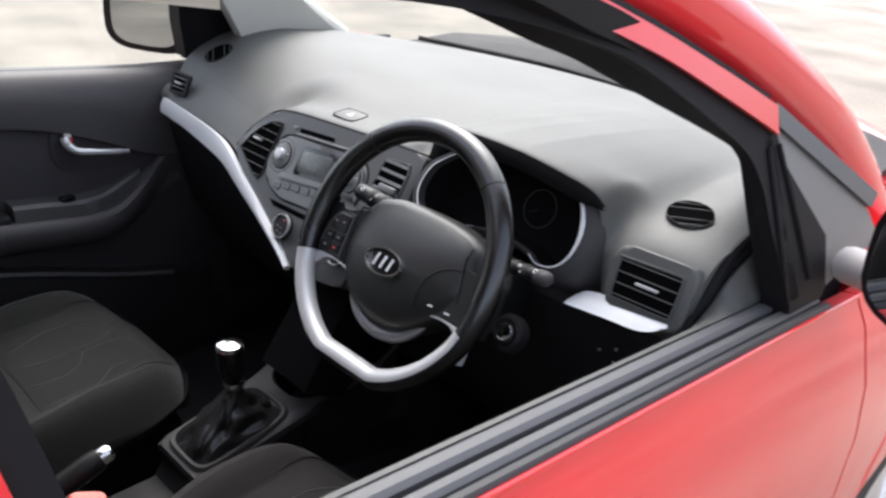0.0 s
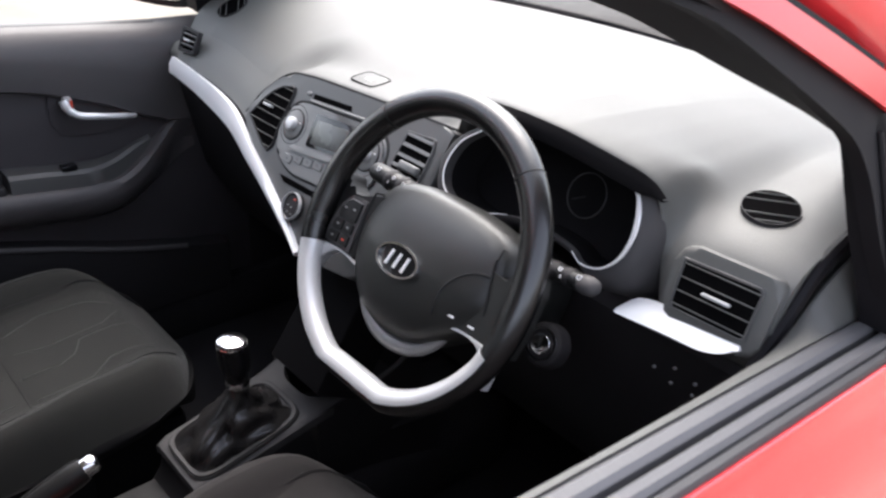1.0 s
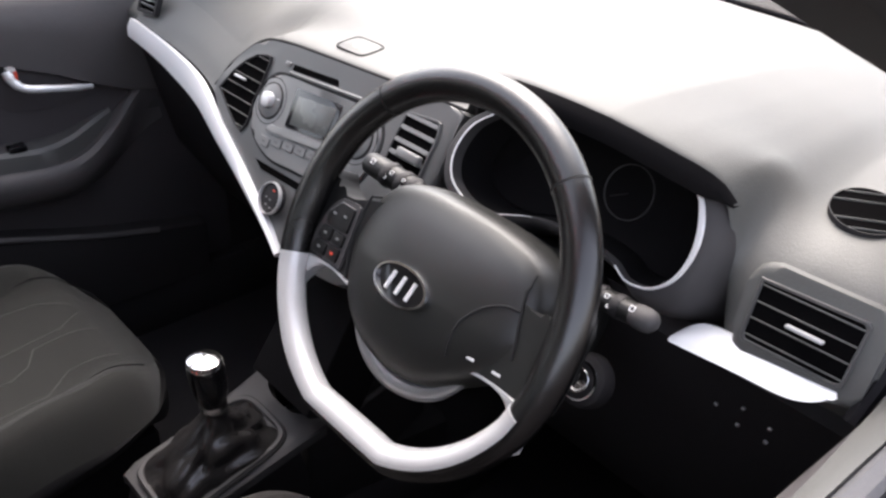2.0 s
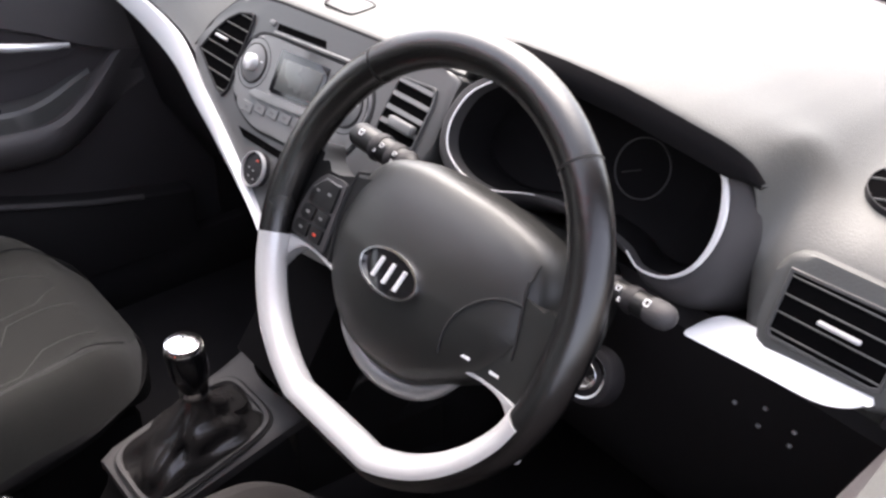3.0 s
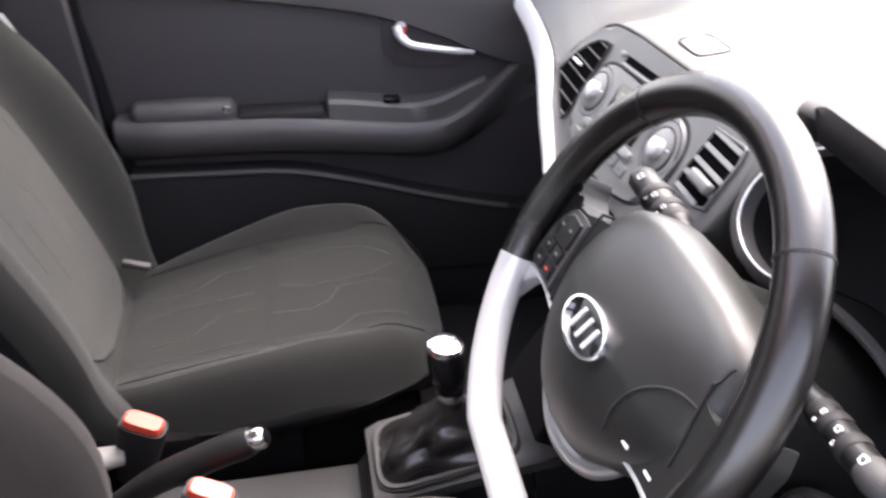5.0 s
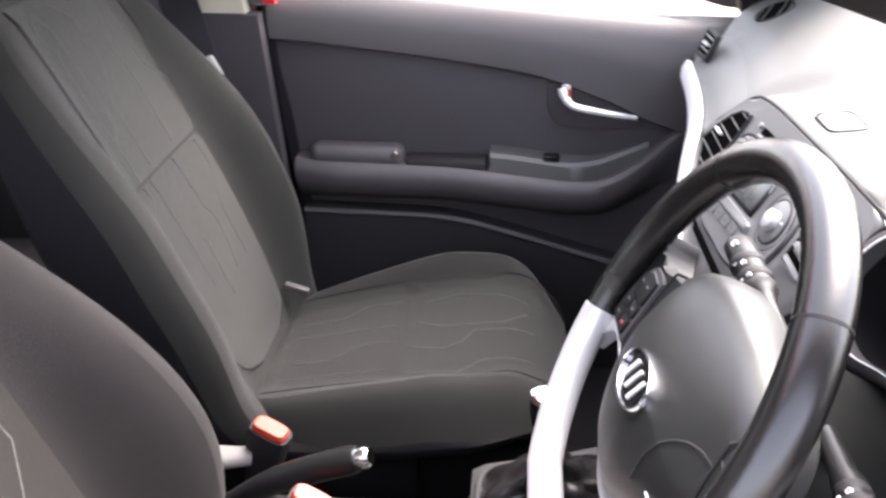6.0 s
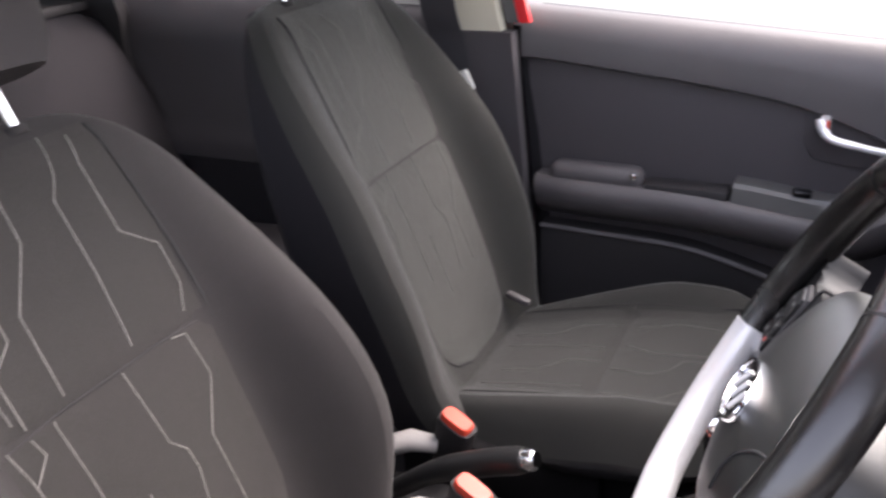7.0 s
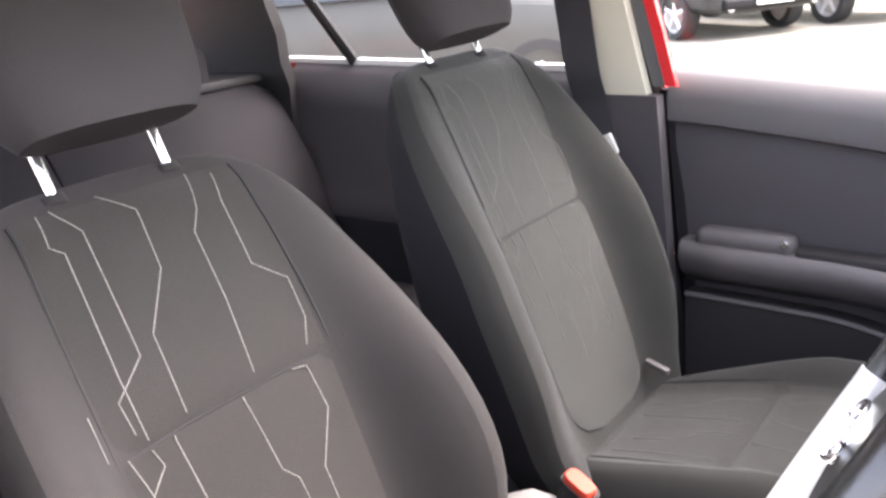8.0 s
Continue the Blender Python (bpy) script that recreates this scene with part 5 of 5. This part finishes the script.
part("lock_ring", ring(oval(0.0195, 0.0195, 32), oval(0.0165, 0.0165, 32), ig @ Matrix.Translation((0, 0, 0.018)), 0.004), CHROME, lock, "chrome ignition ring")
part("key_slot", box(ig @ V((0, 0, 0.0252)), (0.003, 0.012, 0.002), 0.0005, 1, ig), SEAM, lock)

# ---- centre console ----
console = thing("centre_console", (0, -0.1, 0.4), "charcoal centre console between the seats", "console")
rings = []
for y, w, z in ((0.3, 0.1, 0.47), (0.2, 0.086, 0.47), (0.12, 0.078, 0.468), (0.075, 0.072, 0.47), (0.06, 0.072, 0.534), (-0.02, 0.067, 0.512), (-0.118, 0.064, 0.49), (-0.126, 0.064, 0.46), (-0.14, 0.064, 0.44), (-0.5, 0.064, 0.43), (-0.6, 0.064, 0.43)):
    rings.append([V((x, y, zz)) for x, zz in ((-w - 0.01, 0.3), (-w, z - 0.01), (-w + 0.01, z), (w - 0.01, z), (w, z - 0.01), (w + 0.01, 0.3))])
part("body", loft(rings), CONSOLE, console)
rings = []
for v in np.linspace(0, 1, 16):
    top_row, low_row = [], []
    for u in np.linspace(-1, 1, 25):
        y = -0.127 + v * (0.202 + 0.075 * abs(u) ** 3.5)
        w = lerp(y, (-0.127, -0.11, -0.02, 0.06, 0.12, 0.16), (0.066, 0.069, 0.071, 0.076, 0.083, 0.09))
        z = lerp(y, (-0.127, -0.11, -0.02, 0.06, 0.12, 0.16), (0.496, 0.505, 0.525, 0.547, 0.564, 0.578)) - 0.006 * max(0, abs(u) - 0.9) / 0.1
        top_row.append(V((u * w, y, z)))
        low_row.append(V((u * w, y, z - 0.014)))
    rings.append(top_row + low_row[::-1])
part("console_top", loft(rings), SURROUND, console, "grey console top round the gear lever")
for sx in (-1, 1):
    rim_line = curve([(sx * 0.086, 0.13, 0.566), (sx * 0.093, 0.17, 0.58), (sx * 0.098, 0.21, 0.6), (sx * 0.102, 0.25, 0.63)], 14)
    part("tray_rim", tube(rim_line, [0.006] * 3 + [0.0042] * 11, 8), SURROUND, console, "thin grey rim of the open tray")
    wall_rows = [[p + V((0, 0, -0.002)), p + V((-sx * 0.004, 0, -0.002)), p + V((-sx * 0.006, 0, -0.12)), p + V((0, 0, -0.12))] for p in [V((sx * 0.076, 0.072, 0.548))] + rim_line]
    part("tray_side", loft(wall_rows), CONSOLE, console)
gear = thing("gear_lever", (0.005, -0.04, 0.535), "black gear lever with chrome cap and leather gaiter", "gear lever")
mg = basis((0.004, -0.032, 0.5235), (1, 0, 0), (0, 1, 0.25))
part("gaiter_frame", ring(oval(0.061, 0.09, 48, 5), oval(0.0545, 0.0835, 48, 5), mg, 0.006), SURROUND, gear)
part("frame_groove", ring(oval(0.0635, 0.0925, 48, 5), oval(0.0612, 0.0902, 48, 5), mg, 0.0025), SEAM, gear)
rings = []
for f in np.linspace(0, 1, 22):
    w, h = 0.041 * (1 - f) ** 1.25 + 0.014, 0.069 * (1 - f) ** 1.25 + 0.014
    c = V((0.004, -0.034, 0.524)).lerp(V((0.018, -0.028, 0.61)), f)
    ring_ = []
    for k, (x, y) in enumerate(oval(w, h, 64, 3.2 - f)):
        q = 2 * math.pi * k / 64
        fold = 0.3 * (abs(math.sin(2 * q + 2.2 * f + 0.4)) ** 0.7 - 0.6) + 0.12 * (abs(math.sin(3.5 * q - 5 * f + 1)) - 0.5) + 0.05 * math.sin(17 * f + 2 * q)
        fold *= math.sin(math.pi * min(1, 0.12 + f * 0.95)) ** 0.6
        ring_.append(c + V((x * (1 + fold), y * (1 + fold), 0.25 * y * (1 - f) + 0.006 * math.sin(3 * q + 15 * f) * (1 - f) * f * 2)))
    rings.append(ring_)
part("gaiter", loft(rings), GAITER, gear, "creased glossy black leather gaiter")
part("collar", tube([(0.0185, -0.0285, 0.61), (0.019, -0.029, 0.615), (0.0195, -0.03, 0.621), (0.02, -0.031, 0.626)], [0.015, 0.0178, 0.0178, 0.0155], 24), CHROME, gear, "bright chrome collar")
part("knob", tube(curve([(0.019, -0.029, 0.618), (0.02, -0.031, 0.64), (0.022, -0.035, 0.67), (0.023, -0.037, 0.69)], 10), [0.0155, 0.0165, 0.0185, 0.0205, 0.022, 0.0228, 0.023, 0.0228, 0.0225, 0.022], 20), GLOSS, gear)
part("knob_cap", loft([[V((0.023 + 0.0215 * k * math.cos(q), -0.037 + 0.0215 * k * math.sin(q), z)) for q in [2 * math.pi * j / 24 for j in range(24)]] for k, z in ((1.0, 0.686), (1.0, 0.692), (0.93, 0.696), (0.6, 0.699), (0.1, 0.7))]), CHROME, gear, "chrome knob cap")
brake = thing("handbrake", (0.03, -0.4, 0.46), "black handbrake lever with chrome button", "handbrake")
part("lever", tube(curve([(0.025, -0.5, 0.44), (0.03, -0.4, 0.525), (0.036, -0.32, 0.57), (0.04, -0.262, 0.595)], 12), [0.014, 0.014, 0.014, 0.0145, 0.016, 0.0175, 0.018, 0.018, 0.018, 0.018, 0.018, 0.016], 14), STALK, brake)
part("button", tube([(0.0395, -0.265, 0.594), (0.0415, -0.25, 0.6), (0.042, -0.246, 0.602)], [0.0135, 0.0135, 0.01], 14), CHROME, brake, "chrome release button")


# ---- seats ----
BDIR, BN = V((0, -0.396, 0.918)), V((0, 0.918, 0.396))
BASE = V((0, -0.482, 0.545))
TALL = [1.0]


def back_half(s, slim=1.0):
    w = lerp(s, (-0.15, -0.08, -0.02, 0.03, 0.08, 0.2, 0.3, 0.4, 0.48, 0.53, 0.56), (0.17, 0.208, 0.232, 0.246, 0.254, 0.26, 0.25, 0.234, 0.214, 0.18, 0.14))
    return w * slim


def back_front(x, s, low=0.095, slim=1.0):
    """How far the front stands before the seat-back plane."""
    w = back_half(s, slim)
    bol = lerp(s, (-0.04, 0.06, 0.15, 0.28, 0.4, 0.5, 0.56), (0.5 * low, 0.95 * low, low, 0.3 * low + 0.05, 0.04, 0.012, 0.0))
    u = abs(x) / w
    rise = min(1, max(0, (u - 0.5) / 0.36))
    rise = rise * rise * (3 - 2 * rise)
    fall = max(0, (u - 0.9) / 0.1)
    top = max(0, (s - 0.5) / 0.06)
    return bol * rise - 0.03 * fall * fall - 0.03 * top * top + 0.012 * math.sin(math.pi * min(1, max(0, s / 0.5)))


def back_at(x, s, off=0.0, low=0.095, slim=1.0):
    return BASE + BDIR * s * TALL[0] + BN * (back_front(x, s, low, slim) + off) + V((x, 0, 0))


CY0, CY1 = -0.5, 0.045


def cush_half(y):
    return lerp(y, (CY0, -0.4, -0.2, -0.08, 0.0, 0.03, CY1), (0.175, 0.208, 0.243, 0.243, 0.215, 0.185, 0.15))


def cush_top(x, y):
    w = cush_half(y)
    u = abs(x) / w
    rise = min(1, max(0, (u - 0.52) / 0.24))
    rise = rise * rise * (3 - 2 * rise)
    fall = max(0, (u - 0.74) / 0.26)
    front = max(0, (y + 0.06) / 0.105)
    return 0.552 + 0.046 * rise * lerp(y, (CY0, -0.32, -0.16, -0.04, CY1), (0.15, 0.6, 1, 0.7, 0)) - 0.082 * fall * fall + 0.012 * math.sin(math.pi * min(1, max(0, (y - CY0) / 0.6))) - 0.045 * front * front


def line_on(fn, pts, r, n, mat, parent, name, label=""):
    path = []
    for (a, b), (c, d) in zip(pts, pts[1:]):
        for k in range(n):
            f = k / n
            path.append(fn(a + (c - a) * f, b + (d - b) * f))
    path.append(fn(*pts[-1]))
    return part(name, tube(path, r, 5), mat, parent, label)


def front_seat(low, slim, thread, cloth, sides, panel, label, length=1.0, low_seam=0.299, inboard=0.0, foot=0.012):
    seat = thing("front_seat", (0, -0.25, 0.26), label, "seat", "front seats")
    # backrest shell: rings round each height, its wings set towards the middle of the car
    lean = V((inboard, 0, 0))
    rings = []
    for s in [-0.15, -0.14, -0.1, -0.06, -0.02, 0.02, 0.08, 0.14, 0.2, 0.26, 0.32, 0.38, 0.43, 0.47, 0.5, 0.525, 0.545, 0.558]:
        w = back_half(s, slim)
        deep = lerp(s, (-0.04, 0.1, 0.4, 0.53, 0.558), (0.1, 0.12, 0.095, 0.075, 0.055))
        top_ease = lerp(s, (0.2, 0.36, 0.5), (1.0, 0.8, 0.0))
        row = [back_at(u * w, s, 0.0, low, slim) + lean * abs(u) ** 3 * top_ease for u in np.linspace(-1, 1, 25)]
        for u in np.linspace(1, -1, 13):
            d = -deep + 0.03 * abs(u) ** 3
            row.append(BASE + BDIR * s * TALL[0] + BN * d + V((u * w * (0.96 if abs(u) > 0.9 else 1), 0, 0)) + lean * abs(u) ** 3 * top_ease)
        rings.append(row)
    rings.append([sum(rings[-1], V()) / len(rings[-1]) + (p - sum(rings[-1], V()) / len(rings[-1])) * 0.55 + BDIR * 0.006 for p in rings[-1]])
    back = smoothed(part("backrest", loft(rings), sides, seat, "plain charcoal cloth backrest bolsters"), 1)
    back.data.materials.append(REARCLOTH)
    for k in range(17 * 38):
        if 24 <= k % 38:
            back.data.polygons[k].material_index = 1
    # two sewn middle panels, the lower one rounded at its foot
    span = lambda s: lerp(s - foot, (0.0, 0.006, 0.02, 0.043, 0.078), (0.05, 0.075, 0.098, 0.115, 0.124)) * lerp(s, (0.1, 0.3, 0.42, 0.54), (1.0, 1.03, 1.015, 0.935)) * panel
    for s0, s1 in ((foot, low_seam - 0.002), (low_seam + 0.002, 0.538)):
        rows = []
        ss = np.linspace(s0, s1, 20)
        for i, s in enumerate(ss):
            edge = 0.0 if i in (0, 19) else 0.0035 if thread is STITCH else 0.0016
            rows.append([back_at(u * span(s), s, (edge if abs(u) < 0.99 else 0.0) + 0.0006, low, slim) for u in np.linspace(-1, 1, 21)])
        under = [[p - BN * 0.012 for p in r] for r in rows]
        bm = bmesh.new()
        loft(rows, closed=False, bm=bm)
        loft(under, closed=False, bm=bm)
        part("backrest_panel", bm, cloth, back, "woven charcoal middle panel")
    seam = lambda x, s: back_at(x, s, 0.0008, low, slim)
    line_on(seam, [(-0.15, low_seam - 0.006), (-0.06, low_seam), (0.06, low_seam), (0.15, low_seam - 0.006)], 0.0011, 8, SOFTSEAM, back, "seam")
    for sx in (-1, 1):
        line_on(seam, [(sx * (span(s) + 0.0015), s) for s in (foot, foot + 0.013, foot + 0.028, foot + 0.053, 0.16, 0.22, 0.3, 0.38, 0.46, 0.535)], 0.0021, 4, SEAM, back, "seam")
    part("hinge_cover", box(BASE + V((-0.115, 0.04, -0.012)), (0.014, 0.046, 0.012), 0.004, 2, Euler((radians(-12), 0, radians(-8))).to_matrix().to_4x4()), DOORTRIM, seat, "grey plastic tab at the seat hinge")
    th = lambda x, s: back_at(x, s + low_seam - 0.299, (0.0045 if thread is STITCH else 0.0024) if abs(x) < 0.132 else 0.0012, low, slim)
    for pts in ([(0.101, 0.538), (0.107, 0.505), (0.095, 0.496), (0.102, 0.368), (0.102, 0.304)],
                [(0.086, 0.54), (0.083, 0.533), (0.069, 0.511), (0.073, 0.379), (0.113, 0.347), (0.111, 0.314)],
                [(0.035, 0.542), (0.006, 0.516), (0.011, 0.451), (0.051, 0.393), (0.055, 0.31)],
                [(-0.071, 0.538), (-0.059, 0.496), (-0.044, 0.474), (-0.042, 0.395), (-0.034, 0.313)],
                [(-0.1, 0.53), (-0.093, 0.5), (-0.092, 0.42), (-0.127, 0.39), (-0.126, 0.341), (-0.112, 0.313)],
                [(-0.009, 0.296), (-0.017, 0.209), (-0.032, 0.191), (-0.034, 0.167), (-0.02, 0.1)],
                [(-0.08, 0.296), (-0.099, 0.292), (-0.103, 0.239), (-0.068, 0.185), (-0.069, 0.1)],
                [(0.076, 0.296), (0.077, 0.291), (0.073, 0.228), (0.072, 0.12)],
                [(0.103, 0.294), (0.098, 0.275), (0.12, 0.255), (0.118, 0.19)],
                [(0.128, 0.296), (0.122, 0.267), (0.12, 0.255)],
                [(0.15, 0.349), (0.151, 0.304)], [(-0.134, 0.3), (-0.144, 0.272)], [(0.03, 0.18), (0.03, 0.08)]):
        line_on(th, pts, 0.00065 if thread is STITCH else 0.0009, 6, thread, back, "stitching", "pale stitched line")
    # cushion
    rings = []
    for y in np.linspace(CY0, CY1, 20):
        w = cush_half(y)
        row = [V((u * w, y, cush_top(u * w, y))) for u in np.linspace(-1, 1, 25)]
        z0 = lerp(y, (CY0, 0.0, CY1), (0.488, 0.488, 0.49))
        row += [V((w * 1.01, y, 0.525)), V((w * 0.995, y, 0.505)), V((w * 0.92, y, z0)), V((0, y, z0)), V((-w * 0.92, y, z0)), V((-w * 0.995, y, 0.505)), V((-w * 1.01, y, 0.525))]
        rings.append(row)
    c = sum(rings[-1], V()) / len(rings[-1])
    rings.append([c + (p - c) * 0.75 + V((0, 0.016, 0)) for p in rings[-1]])
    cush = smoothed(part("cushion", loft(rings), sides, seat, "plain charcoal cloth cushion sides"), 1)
    # Side and underside faces get the cloth with shade in its colour.
    cush.data.materials.append(UNDERSHADE)
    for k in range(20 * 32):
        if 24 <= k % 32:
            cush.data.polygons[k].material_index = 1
    for y0, y1 in ((-0.44, -0.222), (-0.218, 0.015)):
        rows = []
        for i, y in enumerate(np.linspace(y0, y1, 12)):
            w = lerp(y, (-0.44, -0.2, 0.0, 0.02), (0.13, 0.145, 0.14, 0.125))
            e = 0.0 if i in (0, 11) else 0.004
            rows.append([V((u * w, y, cush_top(u * w, y) + 0.0006 + (e if abs(u) < 0.99 else 0))) for u in np.linspace(-1, 1, 19)])
        bm = bmesh.new()
        loft(rows, closed=False, bm=bm)
        loft([[p - V((0, 0, 0.012)) for p in r] for r in rows], closed=False, bm=bm)
        # Side cloth instead of the panel cloth darkens the less lit cushion.
        part("cushion_panel", bm, sides, cush, "woven charcoal middle panel")
    up = lambda x, y: V((x, y, cush_top(x, y) + 0.0012))
    line_on(up, [(-0.15, -0.222), (0.0, -0.22), (0.15, -0.222)], 0.0011, 10, SOFTSEAM, cush, "seam")
    for sx in (-1, 1):
        line_on(up, [(sx * 0.134, -0.44), (sx * 0.149, -0.2), (sx * 0.143, 0.0), (sx * 0.13, 0.022)], 0.001, 10, SOFTSEAM, cush, "seam")
    up2 = lambda x, y: V((x, y, cush_top(x, y) + 0.0049))
    for pts in ([(-0.08, -0.2), (-0.098, -0.13), (-0.085, -0.06), (-0.06, -0.01)], [(0.05, -0.21), (0.062, -0.15), (0.05, -0.12), (0.018, -0.1), (0.02, 0.0)], [(0.12, -0.21), (0.128, -0.12), (0.1, -0.08), (0.1, 0.0)], [(-0.02, -0.2), (0.0, -0.15), (0.0, -0.05), (-0.03, -0.01)],
                [(0.06, -0.4), (0.06, -0.34), (0.025, -0.29), (0.03, -0.235)], [(0.1, -0.42), (0.105, -0.24)], [(-0.06, -0.42), (-0.06, -0.34), (-0.09, -0.3), (-0.09, -0.235)], [(-0.02, -0.42), (-0.015, -0.24)]):
        line_on(up2, pts, 0.001, 6, FAINT, cush, "stitching", "pale stitched line")
    # head restraint on two posts
    c = BASE + BDIR * (0.702 + 0.2 * (TALL[0] - 1)) + BN * 0.016
    rings = []
    for z in np.linspace(-0.105, 0.105, 13):
        k = (1 - (abs(z) / 0.112) ** 3.2) ** (1 / 3.2)
        w, d = (0.124 + 0.009 * (z / 0.1)) * (0.6 + 0.4 * k), 0.058 * (0.4 + 0.6 * k)
        rings.append([c + BDIR * z + V((x, 0, 0)) + BN * y for x, y in oval(w, d, 32, 2.8)])
    part("head_restraint", loft(rings), HEADCLOTH, seat, "dark charcoal cloth head restraint")
    for x in (-0.068, 0.068):
        a = BASE + BDIR * 0.535 * TALL[0] + BN * -0.025 + V((x, 0, 0))
        post = part("headrest_post", tube([a, a + BDIR * 0.13], 0.006, 12), CHROME, seat, "chrome post")
        part("post_guide", tube([a + BDIR * 0.012, a + BDIR * 0.022], [0.011, 0.009], 14, wide=1.3), BOLSTER, post)
    part("seat_base", box((0, -0.24, 0.385), (0.4, 0.44, 0.17), 0.02, 2), NEARBLACK, seat)
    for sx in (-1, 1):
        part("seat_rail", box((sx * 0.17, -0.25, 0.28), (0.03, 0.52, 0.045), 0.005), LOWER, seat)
        part("side_cover", box((sx * 0.212, -0.35, 0.415), (0.03, 0.32, 0.1), 0.012, 2), NEARBLACK, seat)
    part("recliner_lever", box((-0.245, -0.44, 0.43), (0.02, 0.12, 0.025), 0.008, 2), GREYPLASTIC, seat, "pale grey recliner lever")
    for ob in (cush, *cush.children):
        for v in ob.data.vertices:
            v.co.y = CY0 + (v.co.y - CY0) * length
            v.co.z -= 0.18 * max(0, -0.03 - v.co.y)
    return seat


seat = front_seat(0.115, 1.0, STITCH, DRIVERCLOTH, BOLSTER, 1.1, "charcoal cloth driver seat with pale stitched lines")
seat.matrix_basis = pose(0.337, -0.24, 0.26)
TALL[0] = 1.065
seat = front_seat(0.075, 1.0, FAINT, CENTRE, SIDECLOTH, 1.08, "charcoal cloth passenger seat with faint stitched lines", 0.945, 0.279, 0.026, -0.05)
seat.matrix_basis = pose(-0.337, -0.268, 0.26)

bench = thing("rear_seat", (0, -1.2, 0.26), "charcoal cloth rear bench seat", "seat")
rings = []
for x in np.linspace(-0.62, 0.62, 25):
    k = 1 - (abs(x) / 0.64) ** 8
    rings.append([V((x, y, 0.26 + (z - 0.26) * (0.9 + 0.1 * k))) for y, z in ((-1.4, 0.3), (-0.86, 0.3), (-0.84, 0.45), (-0.86, 0.52), (-0.95, 0.55), (-1.3, 0.53), (-1.4, 0.5))])
part("cushion", loft(rings), REARCLOTH, bench)
for x0, x1 in ((-0.63, -0.02), (-0.015, 0.63)):
    rings = []
    for x in np.linspace(x0, x1, 13):
        k = (1 - abs(2 * (x - x0) / (x1 - x0) - 1) ** 8)
        rings.append([V((x, y, z)) for y, z in ((-1.36, 0.5), (-1.35, 0.6), (-1.43, 0.8), (-1.51, 0.93 + 0.02 * k), (-1.54, 0.96 + 0.03 * k), (-1.59, 0.96 + 0.03 * k), (-1.61, 0.9), (-1.5, 0.5))])
    part("backrest", loft(rings), REARCLOTH, bench)
for x in (-0.34, 0.34):
    part("head_restraint", box((x, -1.57, 1.03), (0.24, 0.07, 0.12), 0.03, 3), REARCLOTH, bench)
part("parcel_shelf", box((0, -1.75, 1.0), (1.2, 0.44, 0.02), 0.005), LOWER, body)
for sx in (-1, 1):
    part("boot_side", wall([(-1.55, 0.3), (-1.98, 0.3), (-1.98, 1.0), (-1.55, 1.0)], 0.66, 0.1, 0.02, sx), LOWER, body)

# ---- belts ----
for sx, bx, by, bz, lab in ((-1, -0.063, -0.402, 0.544, "red topped belt buckle beside the passenger seat"), (1, 0.093, -0.308, 0.575, "red topped belt buckle beside the driver seat")):
    bk = thing("belt_buckle", (bx, by - 0.05, bz - 0.12), lab, "seat belt buckle", "belt buckles")
    d = V((0.12, 0.3, 1)).normalized()
    m = basis((bx, by, bz), (0.3, 1, -0.3), (-1, 0.3, 0.15))
    across = lambda x, y: m.to_3x3() @ V((x, y, 0))
    c = V((bx, by, bz))
    part("casing", loft([[c - d * t + across(x * k, y * k) for x, y in oval(0.03, 0.017, 28, 3.5)] for t, k in ((0.11, 0.7), (0.06, 0.92), (0.012, 1.0), (0.002, 0.97))]), LOWER, bk)
    part("release_button", loft([[c - d * t + across(x, y - 0.002) for x, y in oval(0.025 * k, 0.012 * k, 24, 4)] for t, k in ((0.01, 1), (-0.006, 1), (-0.009, 0.9))]), BUCKLE, bk, "red release button")
    part("stalk", tube([c - d * 0.05 + V((0.008, -0.02, 0)), c - d * 0.045 + V((0.022, -0.055, 0.004)), c - d * 0.06 + V((0.04, -0.1, 0))], [0.012, 0.015, 0.014], 12, wide=1.3), STRAP, bk, "pale grey buckle stalk")
for sx in (-1, 1):
    sb = thing("seat_belt", (sx * 0.61, -0.66, 0.34), "black seat belt hanging at the door pillar", "seat belt", "seat belts")
    path = curve([(0.515, -0.67, 1.36), (0.556, -0.66, 1.15), (0.58, -0.655, 1.02), (0.608, -0.645, 0.92), (0.6, -0.58, 0.6), (0.61, -0.53, 0.34)], 26)
    rings = [[V((sx * (p.x + dx), p.y + dy, p.z)) for dx, dy in ((-0.001, -0.034), (-0.001, 0.034), (0.001, 0.034), (0.001, -0.034))] for p in path]
    part("webbing", loft(rings), BELT, sb)
    part("belt_guide", box((sx * 0.6, -0.613, 0.885), (0.01, 0.02, 0.04), 0.004, 2, Euler((radians(25), 0, 0)).to_matrix().to_4x4()), PALETRIM, sb, "pale belt stop")
